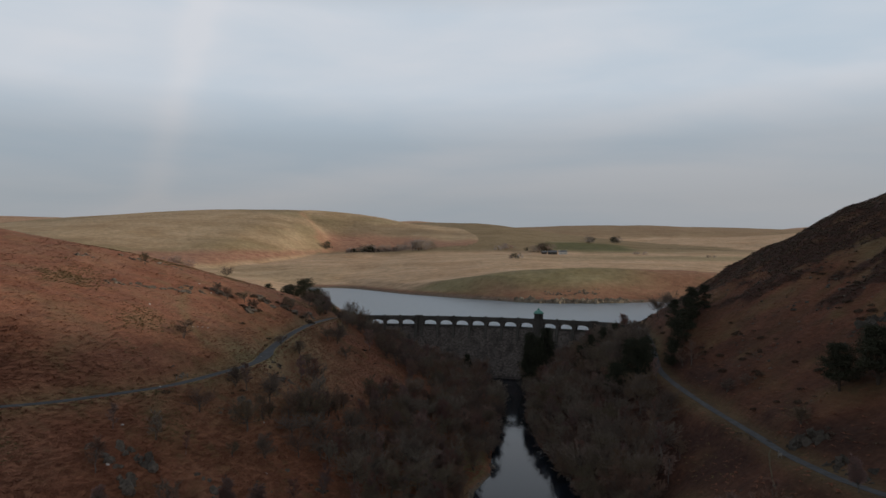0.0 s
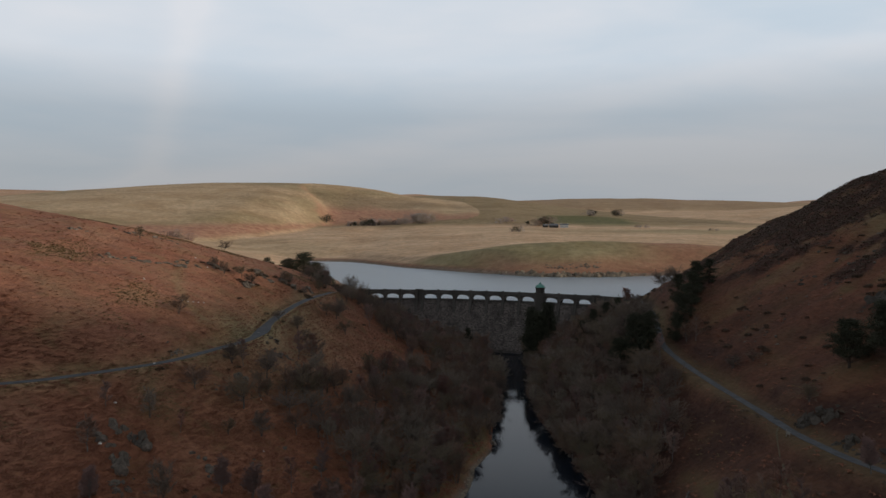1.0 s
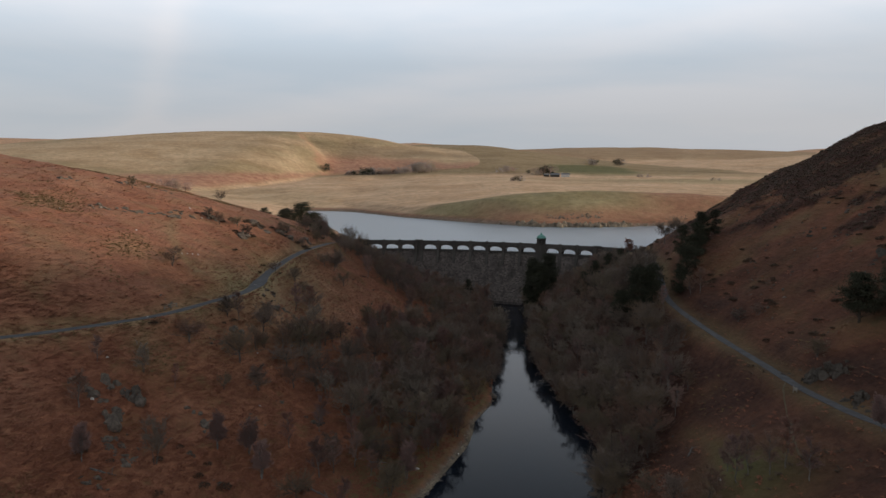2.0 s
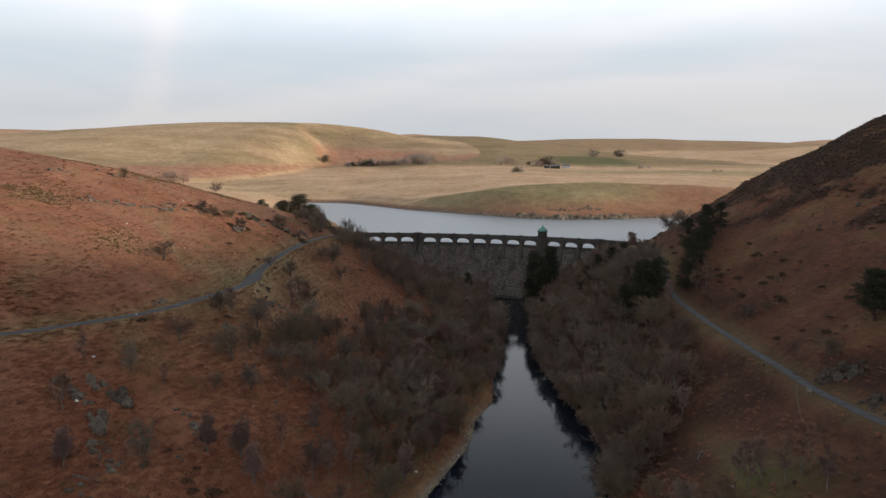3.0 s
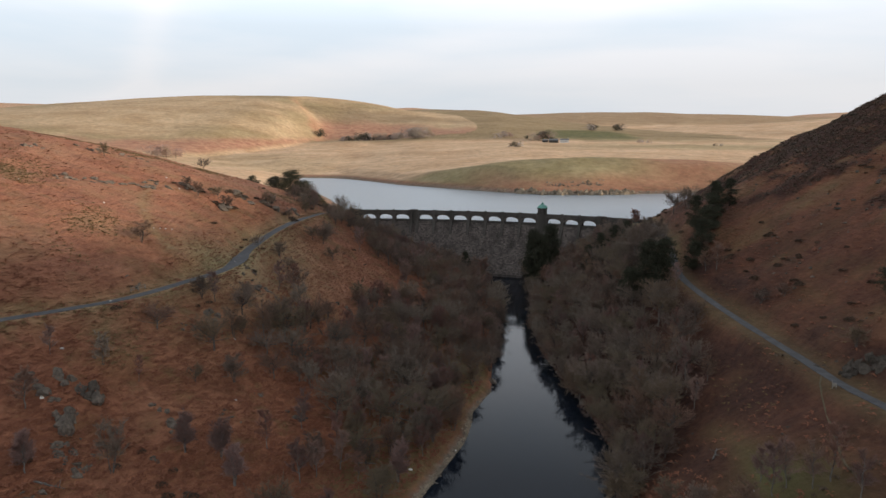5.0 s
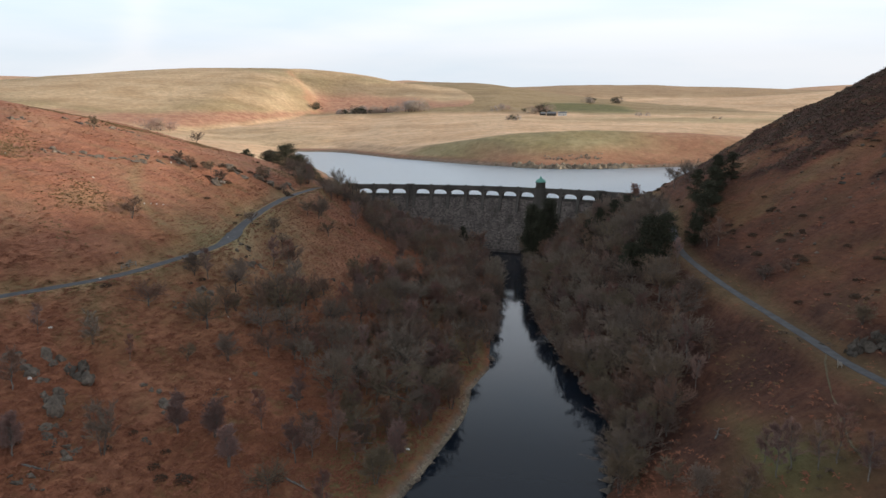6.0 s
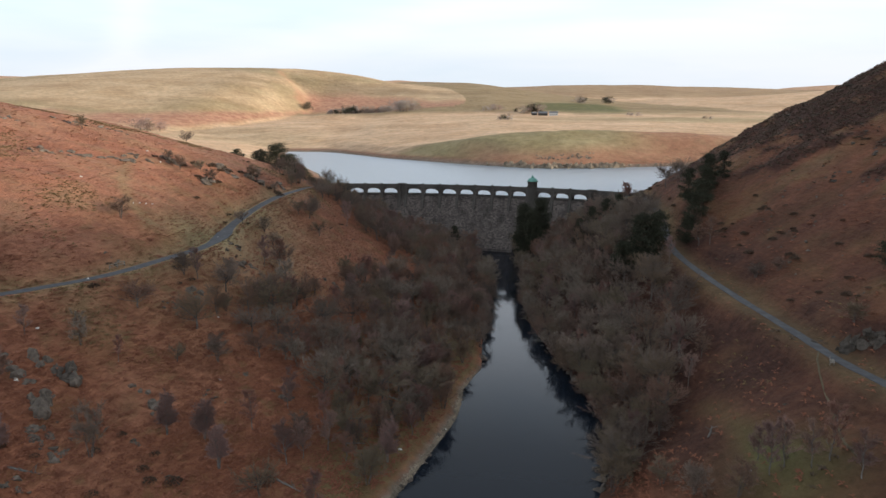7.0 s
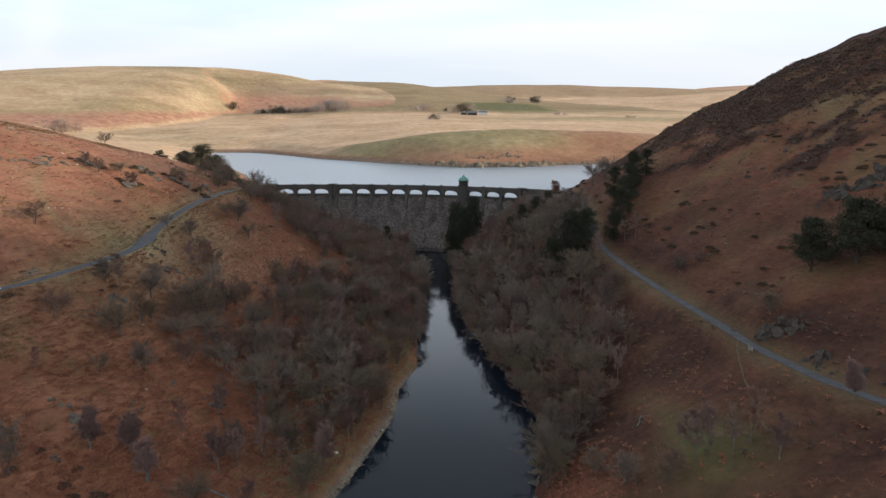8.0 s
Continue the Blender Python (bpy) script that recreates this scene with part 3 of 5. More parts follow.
def build_ground():
    xs, ys = ground_lines()
    gx, gy = np.meshgrid(xs, ys)
    gz = ground_z(gx, gy)
    w, h = len(xs), len(ys)
    verts = np.stack([gx, gy, gz], -1).reshape(-1, 3)
    i = np.arange((h - 1) * w).reshape(h - 1, w)[:, :-1].ravel()
    faces = np.stack([i, i + 1, i + 1 + w, i + w], -1)
    me = bpy.data.meshes.new("ground")
    me.vertices.add(len(verts)), me.loops.add(faces.size), me.polygons.add(len(faces))
    me.vertices.foreach_set("co", verts.ravel())
    me.loops.foreach_set("vertex_index", faces.ravel())
    me.polygons.foreach_set("loop_start", np.arange(0, faces.size, 4))
    me.update(calc_edges=True)
    rust, meadow, straw, grass, heath_shade, shore = (c.ravel() for c in cover_of(gx, gy, gz))
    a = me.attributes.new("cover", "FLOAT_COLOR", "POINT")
    a.data.foreach_set("color", np.stack([straw, grass, heath_shade, np.ones_like(straw)], -1).ravel())
    b = me.attributes.new("shore", "FLOAT", "POINT")
    b.data.foreach_set("value", shore.ravel())
    d = me.attributes.new("rust", "FLOAT", "POINT")
    d.data.foreach_set("value", rust.ravel())
    c = me.attributes.new("meadow", "FLOAT", "POINT")
    c.data.foreach_set("value", meadow.ravel())
    me.materials.append(GROUND)
    me.shade_smooth()
    return tagged(new("ground", me), "moorland ground with rust-brown bracken and tan grass", "ground", kind="structure")


build_ground()

# ---------------------------------------------------------------- water
DAM_C, DAM_R = (-50.4, 127.3), 243.0


def on_arc(theta, r, z):
    a = radians(theta)
    return (DAM_C[0] + r * math.sin(a), DAM_C[1] + r * math.cos(a), z)


def build_waters():
    ys = list(range(-300, 345, 6))
    verts = [(v, y, 0.0) for y in ys for v in (float(river_left(y)) - 6, float(river_right(y)) + 6)]
    faces = [(2 * k, 2 * k + 1, 2 * k + 3, 2 * k + 2) for k in range(len(ys) - 1)]
    tagged(mesh_part("river_water", verts, faces, RIVER), "dark calm river pool reflecting the sky", "water", kind="structure")
    front = [on_arc(t, DAM_R + 3, LAKE) for t in np.arange(-6, 38, 1.0)]
    verts = front + [(700, 330, LAKE), (900, 1000, LAKE), (-420, 1000, LAKE), (-420, 378, LAKE)]
    tagged(mesh_part("reservoir_water", verts, [tuple(range(len(verts)))[::-1]], RESERVOIR), "pale rippled reservoir water behind the dam", "water", kind="structure")


build_waters()

# ---------------------------------------------------------------- the dam
SILL, CROWN, ROAD_TOP = 25.0, 27.7, 28.7
PITCH, MID = 2.18, 15.8
ARCHES = [MID + PITCH * k for k in range(-3, 4)] + [2.02, 4.16, 6.26] + [25.4, 27.55, 29.68]
HALF = 0.88          # half an opening, in degrees of the arc


def face_out(z):
    """How far the downstream face stands out at a height."""
    return float(interp(z, (-4, 0, 5, 10, 15, 20, 23, 25), (15.5, 13, 9.2, 6.1, 3.6, 1.7, 0.6, 0.0)))


def arc_block(bm, t0, t1, r0, r1, z0, z1, cuts=1):
    """A block on the dam's arc, from angle t0 to t1, radius r0 to r1, height z0 to z1."""
    rings = []
    for k in range(cuts + 1):
        t = t0 + (t1 - t0) * k / cuts
        rings.append([bm.verts.new(on_arc(t, r, z)) for r, z in ((r0, z0), (r1, z0), (r1, z1), (r0, z1))])
    for a, b in zip(rings, rings[1:]):
        for k in range(4):
            bm.faces.new((a[k], a[(k + 1) % 4], b[(k + 1) % 4], b[k]))
    bm.faces.new(rings[0][::-1]), bm.faces.new(rings[-1])


def build_dam():
    dam = tagged(new("masonry_dam"), "dark grey stone masonry dam with an arched roadway on top", "dam", kind="structure")
    dam.location = (0, 0, 0)
    R = DAM_R
    # core, with its battered face a little behind the face stones
    bm = bmesh.new()
    zs = [-4, 0, 5, 10, 15, 20, 23, SILL]
    rows = []
    for t in np.arange(-7, 38.1, 0.5):
        ring = [on_arc(t, R - face_out(z) + 0.25, z) for z in zs] + [on_arc(t, R + 4.2, SILL), on_arc(t, R + 7, -4)]
        rows.append([bm.verts.new(p) for p in ring])
    for a, b in zip(rows, rows[1:]):
        for k in range(len(a)):
            j = (k + 1) % len(a)
            bm.faces.new((a[k], b[k], b[j], a[j]))
    bm.faces.new(rows[0]), bm.faces.new(rows[-1][::-1])
    bmesh.ops.recalc_face_normals(bm, faces=bm.faces)
    part("core_wall", bm, MASONRY, dam)
    # rough face stones in courses
    rng = random.Random(4)
    verts, faces = [], []
    z = -3.0
    while z < SILL - 0.6:
        hgt = rng.uniform(0.5, 0.8)
        t = -1.0 + rng.uniform(0, 0.3)
        while t < 32.5:
            wid = rng.uniform(0.15, 0.36)
            out = rng.uniform(0.05, 0.34)
            g, gz = 0.013, 0.045
            base = len(verts)
            z0, z1 = z + gz, min(z + hgt, SILL - 0.5) - gz
            for tt, zz, o in ((t + g, z0, 0), (t + wid - g, z0, 0), (t + wid - g, z1, 0), (t + g, z1, 0), (t + 2.5 * g, z0 + 0.1, out), (t + wid - 2.5 * g, z0 + 0.1, out), (t + wid - 2.5 * g, z1 - 0.1, out), (t + 2.5 * g, z1 - 0.1, out)):
                verts.append(on_arc(tt, R - face_out(zz) + 0.24 - o, zz))
            for q in ((4, 5, 6, 7), (0, 1, 5, 4), (1, 2, 6, 5), (2, 3, 7, 6), (3, 0, 4, 7)):
                faces.append(tuple(base + k for k in q))
            t += wid
        z += hgt
    tagged(mesh_part("face_stones", verts, faces, MASONRY, dam, "rough squared face stones in courses"), kind="stuff")
    # sill course
    bm = bmesh.new()
    arc_block(bm, -7, 38, R - 0.7, R + 4.4, SILL - 0.5, SILL, 60)
    part("sill_course", bm, DRESSED, dam)
    # arched roadway: spandrel wall with openings, one mesh per bay
    bays = sorted(ARCHES)
    edges = [(c - PITCH / 2, c + PITCH / 2, c) for c in bays]
    for t0, t1, c in edges:
        bm = bmesh.new()
        n = 14
        curve = [(c - HALF, SILL)] + [(c - HALF * math.cos(math.pi * k / n), SILL + 0.55 + (CROWN - SILL - 0.55) * math.sin(math.pi * k / n) ** 0.8) for k in range(n + 1)] + [(c + HALF, SILL)]
        outer = [(t0, SILL)] + [(t0 + (t1 - t0) * k / n, ROAD_TOP) for k in range(n + 1)] + [(t1, SILL)]
        loops = [[[bm.verts.new(on_arc(t, r, z)) for t, z in line] for line in (outer, curve)] for r in (R, R + 3.6)]
        for k in range(len(curve) - 1):
            for (o, i), flip in ((loops[0], False), (loops[1], True)):
                q = (o[k], o[k + 1], i[k + 1], i[k])
                bm.faces.new(q[::-1] if flip else q)
            bm.faces.new((loops[0][1][k], loops[0][1][k + 1], loops[1][1][k + 1], loops[1][1][k]))
            bm.faces.new((loops[0][0][k + 1], loops[0][0][k], loops[1][0][k], loops[1][0][k + 1]))
        bmesh.ops.recalc_face_normals(bm, faces=bm.faces)
        part("arch_bay", bm, DRESSED, dam)
        # ring of the arch, standing a little proud
        bm = bmesh.new()
        ring = curve[1:-1]
        prev = None
        for k, (t, z) in enumerate(ring):
            dt, dz = (t - c) / HALF, (z - SILL) / (CROWN - SILL)
            q = [bm.verts.new(on_arc(tt, rr, zz)) for tt, zz, rr in ((t, z, R - 0.12), (t + 0.1 * dt, z + 0.45 * dz, R - 0.12), (t + 0.1 * dt, z + 0.45 * dz, R + 0.05), (t, z, R + 0.05))]
            if prev:
                for j in range(4):
                    bm.faces.new((prev[j], q[j], q[(j + 1) % 4], prev[(j + 1) % 4]))
            prev = q
        bmesh.ops.recalc_face_normals(bm, faces=bm.faces)
        part("arch_ring", bm, MASONRY, dam)
    # solid stretches between the groups of arches, and the ends
    solid = [(-7.0, bays[0] - PITCH / 2)] + [(a + PITCH / 2, b - PITCH / 2) for a, b in zip(bays, bays[1:]) if b - a > PITCH + 0.2] + [(bays[-1] + PITCH / 2, 38.0)]
    for t0, t1 in solid:
        bm = bmesh.new()
        arc_block(bm, t0, t1, R, R + 3.6, SILL, ROAD_TOP, max(1, int((t1 - t0) / 0.8)))
        part("solid_bay", bm, DRESSED, dam)
    # cornice, roadway and the two parapets
    for name, r0, r1, z0, z1 in (("cornice", R - 0.45, R + 0.02, ROAD_TOP - 0.4, ROAD_TOP), ("roadway", R + 0.35, R + 3.25, ROAD_TOP - 0.05, ROAD_TOP + 0.06),
                                 ("parapet", R - 0.15, R + 0.35, ROAD_TOP, CREST), ("parapet", R + 3.25, R + 3.75, ROAD_TOP, CREST)):
        bm = bmesh.new()
        arc_block(bm, -7, 38, r0, r1, z0, z1, 60)
        part(name, bm, ASPHALT if name == "roadway" else DRESSED, dam)
    # piers: a buttress under each, a pier face between the arches and a cap on the parapet
    piers = sorted({round(c + s * PITCH / 2, 2) for c in bays for s in (-1, 1)})
    merged = []
    for p in piers:
        if not merged or p - merged[-1] > 0.2:
            merged.append(p)
    for p in merged:
        bm = bmesh.new()
        arc_block(bm, p - 0.17, p + 0.17, R - 0.55, R + 0.1, SILL, ROAD_TOP - 0.3)
        part("pier", bm, DRESSED, dam)
        bm = bmesh.new()
        top = [on_arc(p + s * 0.19, R - o, SILL - 0.02) for s, o in ((-1, 0.75), (1, 0.75), (1, -0.3), (-1, -0.3))]
        low = [on_arc(p + s * 0.15, R - o, SILL - 7.0) for s, o in ((-1, 3.1), (1, 3.1), (1, 1.5), (-1, 1.5))]
        mid = [on_arc(p + s * 0.17, R - o, SILL - 3.0) for s, o in ((-1, 1.75), (1, 1.75), (1, 0.2), (-1, 0.2))]
        loops = [[bm.verts.new(v) for v in q] for q in (top, mid, low)]
        for a, b in zip(loops, loops[1:]):
            for k in range(4):
                bm.faces.new((a[k], a[(k + 1) % 4], b[(k + 1) % 4], b[k]))
        bm.faces.new(loops[0]), bm.faces.new(loops[-1])
        bmesh.ops.recalc_face_normals(bm, faces=bm.faces)
        part("buttress", bm, DRESSED, dam)
        bm = bmesh.new()
        arc_block(bm, p - 0.16, p + 0.16, R - 0.35, R + 0.5, CREST - 0.4, CREST + 0.42)
        arc_block(bm, p - 0.11, p + 0.11, R - 0.2, R + 0.35, CREST + 0.42, CREST + 0.75)
        part("parapet_pier", bm, DRESSED, dam)
    # broad pilasters with a niche beside the arch groups
    for p in (0.1, 7.72, 31.3):
        bm = bmesh.new()
        for s in (-1, 1):
            arc_block(bm, p + s * 0.3 - 0.15, p + s * 0.3 + 0.15, R - 1.1, R + 0.1, SILL - 3, CREST + 0.2)
        arc_block(bm, p - 0.5, p + 0.5, R - 1.25, R + 0.6, CREST - 0.25, CREST + 0.45, 2)
        arc_block(bm, p - 0.42, p + 0.42, R - 1.0, R + 0.5, CREST + 0.45, CREST + 0.75, 2)
        part("pilaster", bm, DRESSED, dam)
    # low wall of the basin at the foot
    bm = bmesh.new()
    for k in range(24):
        a, b = 8 + k * 0.62, 8 + (k + 1) * 0.62
        arc_block(bm, a, b, R - 19.5, R - 18.4, -2, 1.3)
    part("basin_wall", bm, MASONRY, dam)
    return dam


def build_tower():
    """The valve tower over the roadway, with its copper dome."""
    base = on_arc(23.95, DAM_R + 0.6, 0)
    tower = tagged(new("valve_tower"), "round stone valve tower with a green copper dome", "tower")
    tower.matrix_basis = pose(base[0], base[1], SILL - 6, 0, 0, -23.95) @ Matrix.Diagonal((1.12, 1.12, 1, 1))
    o = SILL - 6

    def drum(name, rings, mat, sides=16, label=""):
        bm = bmesh.new()
        loops = [[bm.verts.new((r * math.cos(2 * math.pi * k / sides), r * math.sin(2 * math.pi * k / sides), z - o)) for k in range(sides)] for r, z in rings]
        for a, b in zip(loops, loops[1:]):
            for k in range(sides):
                bm.faces.new((a[k], a[(k + 1) % sides], b[(k + 1) % sides], b[k]))
        bm.faces.new(loops[0][::-1]), bm.faces.new(loops[-1])
        return part(name, bm, mat, tower, label)

    drum("shaft", ((2.6, SILL - 6), (2.5, SILL), (2.3, CREST + 0.1), (2.45, CREST + 0.3), (2.15, CREST + 0.32)), DRESSED)
    for k in range(8):
        a = 2 * math.pi * (k + 0.5) / 8
        bm = bmesh.new()
        bmesh.ops.create_cone(bm, cap_ends=True, segments=8, radius1=0.3, radius2=0.27, depth=2.3, matrix=Matrix.Translation((1.85 * math.cos(a), 1.85 * math.sin(a), CREST + 1.45 - o)))
        part("column", bm, DRESSED, tower)
    drum("inner_wall", ((1.5, CREST + 0.3), (1.5, CREST + 2.6)), DRESSED)
    drum("entablature", ((2.15, CREST + 2.55), (2.2, CREST + 3.0), (2.55, CREST + 3.1), (2.55, CREST + 3.3), (2.2, CREST + 3.35)), DRESSED)
    drum("dome", ((2.3, CREST + 3.35), (2.15, CREST + 3.9), (1.75, CREST + 4.5), (1.1, CREST + 4.95), (0.55, CREST + 5.15), (0.5, CREST + 5.6), (0.6, CREST + 5.65), (0.3, CREST + 5.95), (0.05, CREST + 6.4)), COPPER, 20, "green copper dome with a small lantern")


build_dam()
build_tower()

# ---------------------------------------------------------------- roads


def build_road(line, half, name, label):
    verts, faces = [], []
    for k, (x, y, z) in enumerate(line):
        a, b = line[max(k - 1, 0)], line[min(k + 1, len(line) - 1)]
        d = np.array([b[1] - a[1], -(b[0] - a[0])])
        d = d / np.linalg.norm(d)
        w = half + (0.9 * math.exp(-((y - 196) / 7) ** 2) if x < 0 else 0) + 0.18 * float(noise2(np.array([x]), np.array([y]), 5, 51, 2)[0])
        for s, h in ((-w, -0.25), (-w, 0.09), (-w * 0.3, 0.14), (w * 0.3, 0.14), (w, 0.09), (w, -0.25)):
            verts.append((x + s * d[0], y + s * d[1], z + h))
        if k:
            o = 6 * k
            faces += [(o - 6 + j, o - 5 + j, o + 1 + j, o + j) for j in range(5)]
    tagged(mesh_part(name, verts, faces, ASPHALT, smooth_faces=False), label, "road", kind="structure")


def build_path():
    """A trodden footpath down from the east road."""
    pts = [(71, 123), (68.6, 119), (67.1, 115.1), (64.7, 108.2), (62.4, 101.7), (60.4, 95.3), (59.7, 89.1)]
    fine = []
    for a, b in zip(pts, pts[1:]):
        fine += [(a[0] + (b[0] - a[0]) * k / 6, a[1] + (b[1] - a[1]) * k / 6) for k in range(6)]
    arr = np.array(fine)
    z = ground_z(arr[:, 0], arr[:, 1])
    verts, faces = [], []
    for k, ((x, y), h) in enumerate(zip(fine, z)):
        for s, o in ((-0.22, -0.1), (-0.17, 0.07), (0.17, 0.07), (0.22, -0.1)):
            verts.append((x + s, y, h + o))
        if k:
            faces += [(4 * k - 4 + j, 4 * k - 3 + j, 4 * k + 1 + j, 4 * k + j) for j in range(3)]
    tagged(mesh_part("footpath", verts, faces, GRAVEL), "thin trodden footpath through the bracken", "path", kind="structure")


build_path()
build_road(ROADS[0], 1.45, "road_west", "narrow worn grey road along the bracken hillside")
build_road(ROADS[1], 1.05, "road_east", "narrow grey track along the shaded hillside")

# ---------------------------------------------------------------- rocks


def rock_bm(seed, flat=0.7, block=0.0):
    """A weathered lump about 2 m across, sitting on z = 0; block makes it squarer and more cracked."""
    rng = random.Random(seed)
    bm = bmesh.new()
    bmesh.ops.create_icosphere(bm, subdivisions=3, radius=1.0)
    off = Vector((rng.uniform(-50, 50), rng.uniform(-50, 50), rng.uniform(-50, 50)))
    cuts = [(Vector((rng.uniform(-1, 1), rng.uniform(-1, 1), rng.uniform(-0.4, 0.8))).normalized(), rng.uniform(0.34, 0.72)) for _ in range(11)]
    for v in bm.verts:
        p = v.co.copy()
        if block:
            p = Vector([math.copysign(abs(c) ** (1 - 0.55 * block), c) for c in p])
        for nrm, lim in cuts:
            over = p.dot(nrm) - lim
            if over > 0:
                p -= nrm * over
        p *= 1.25 + 0.22 * noise.noise(p * 2.2 + off) + 0.14 * noise.noise(p * 6.5 + off)
        crack = abs(noise.noise(Vector((p.x * 2.4, p.y * 2.4, p.z * 0.6)) + off))
        p *= 1 - 0.22 * max(0, 0.12 - crack) / 0.12
        v.co = Vector((p.x, p.y, max(p.z, -0.35) * flat))
    return bm


def rock_mesh(name, seed, mat, flat=0.7, block=0.0):
    bm = rock_bm(seed, flat, block)
    me = bpy.data.meshes.new(name)
    bm.to_mesh(me)
    bm.free()
    me.materials.append(mat)
    return me


ROCKS = {m: [rock_mesh("rock", 100 * k + s, mat, 0.75, 0.6 * (s % 2)) for s in range(6)] for k, (m, mat) in enumerate((("grey", ROCK), ("pale", PALE_ROCK), ("white", WHITE_STONE), ("dark", DARK_ROCK)))}


FAR_ROCKS = []


def put_rock(name, x, y, size, tone, rng, label, group, sink=0.25, tall=1.0):
    shape, z = rng.choice(ROCKS[tone]), zat(x, y)
    where = pose(x, y, z - sink * size * 0.5, rng.uniform(-12, 12), rng.uniform(-12, 12), rng.uniform(0, 360)) @ Matrix.Diagonal((size * rng.uniform(0.4, 0.65), size * rng.uniform(0.4, 0.6), size * rng.uniform(0.35, 0.6) * tall, 1))
    if name == "boulder" and y > 198:
        FAR_ROCKS.append((shape, where))
        return None
    ob = new(name, shape)
    ob.matrix_basis = where
    return tagged(ob, label, "rock", group)


def build_rocks():
    rng = random.Random(11)
    # outcrops on the west hill, each a handful of separate boulders: place, spread, number, size, tallness
    west = ((-138, 231, 4, 6, 2.6, 0.7), (-115, 206, 4, 9, 2.4, 0.8), (-107, 216, 6, 11, 3.0, 0.8), (-100, 224, 5, 10, 2.4, 0.7), (-118, 262, 5, 8, 2.5, 0.7),
            (-127, 250, 5, 7, 2.5, 0.7), (-91, 243, 4, 6, 4.4, 0.8), (-78, 238, 3, 5, 4.0, 0.9), (-77, 256, 3, 6, 4.4, 0.9), (-70, 266, 3, 5, 4.2, 0.9), (-98, 232, 4, 5, 3.0, 0.8), (-64, 287, 2, 5, 2.6, 0.9),
            (-67, 119.5, 3, 8, 2.8, 1.5), (-66.3, 112, 1.4, 3, 3.4, 1.5), (-71, 115, 1.2, 3, 1.8, 1.2), (-64, 105.5, 3, 8, 2.2, 0.9), (-55.4, 123.5, 1, 2, 1.8, 1.2),
            (-50.8, 121, 2, 4, 2.0, 1.1), (-44, 106, 1.2, 3, 1.8, 1.0), (-51, 111.5, 0.8, 2, 1.6, 1.0), (-60, 103, 2, 5, 2.0, 0.9), (-75, 116.5, 2, 5, 2.2, 1.1), (-32, 137, 2, 4, 1.8, 1.0),
            (-40.7, 139, 1, 2, 1.6, 1.0), (-44.6, 129, 1.5, 3, 1.4, 1.0), (-57, 150.5, 3, 6, 1.6, 0.9), (-56.5, 160, 2.5, 6, 2.0, 1.0), (-52, 183, 4, 9, 2.2, 1.1), (-56, 189, 2, 5, 1.8, 1.0),
            (-30, 205, 3, 4, 1.8, 1.0), (-22, 196, 3, 4, 1.8, 1.0), (-74, 157, 2, 3, 1.4, 0.8), (-62, 94.5, 2, 5, 2.0, 0.8))
    for x, y, spread_by, n, size, tall in west:
        for k in range(n * 2 if y < 198 else n):
            # far up the hill they lie in ledges along the slope
            along_by, across = (rng.gauss(0, spread_by * 0.6), rng.gauss(0, 1.9)) if y > 198 else (0, 0)
            px, py = (x + 0.6 * along_by - 0.8 * across, y + 0.8 * along_by + 0.6 * across) if y > 198 else (x + rng.gauss(0, spread_by * 0.7), y + rng.gauss(0, spread_by * 0.45))
            put_rock("boulder", px, py, size * (1.2 if y > 198 else 1.15) * (rng.uniform(0.5, 1.1) if k < n else rng.uniform(0.25, 0.6)), "grey", rng, "lichen-grey boulder among rust-brown bracken", "boulders on the west hill", tall=tall)
    east = ((77, 122, 2.4, 16, 3.0, 1.9), (80, 120, 1.6, 10, 2.8, 1.8), (77.6, 108, 2.0, 12, 2.4, 1.7), (74.6, 128.5, 1.8, 5, 2.0, 1.0), (77.5, 104, 2, 6, 2.0, 0.9), (78, 97, 2.4, 7, 2.2, 1.0), (111, 154, 3, 12, 3.6, 1.5),
            (115, 151, 3, 11, 3.6, 1.5), (119, 148, 3, 9, 3.4, 1.5), (105, 153, 3, 6, 2.4, 0.8), (114, 178, 3, 6, 2.0, 0.7), (111, 193, 4, 8, 2.2, 0.7), (103, 216, 4, 8, 2.4, 0.7), (113, 221, 4, 8, 2.6, 0.8),
            (107, 233, 4, 8, 2.6, 0.8), (118, 219, 4, 7, 2.6, 0.7), (124, 195, 4, 8, 2.4, 0.7), (148, 221, 6, 8, 3.0, 0.7), (133, 227, 6, 9, 3.0, 0.8), (124, 248, 6, 9, 3.0, 0.8),
            (150, 278, 8, 12, 3.4, 0.8), (135, 178, 4, 7, 2.4, 0.7), (127, 183, 4, 6, 2.0, 0.7), (92, 195, 3, 5, 1.6, 0.6), (91, 212, 2, 4, 1.4, 0.6), (93, 179, 3, 4, 1.4, 0.6), (48, 129.5, 1.5, 3, 1.4, 0.8),
            (59, 111, 1.2, 3, 1.8, 0.7), (160, 300, 9, 12, 4.2, 0.8), (150, 190, 6, 7, 3.0, 0.7), (122, 236, 7, 12, 4.6, 0.8), (133, 250, 7, 12, 4.8, 0.8), (142, 265, 7, 12, 5.0, 0.8), (128, 214, 6, 9, 4.2, 0.8), (170, 255, 9, 12, 5.0, 0.7), (182, 235, 8, 9, 4.5, 0.7), (113, 243, 5, 8, 3.6, 0.8), (175, 300, 9, 9, 5.0, 0.8))
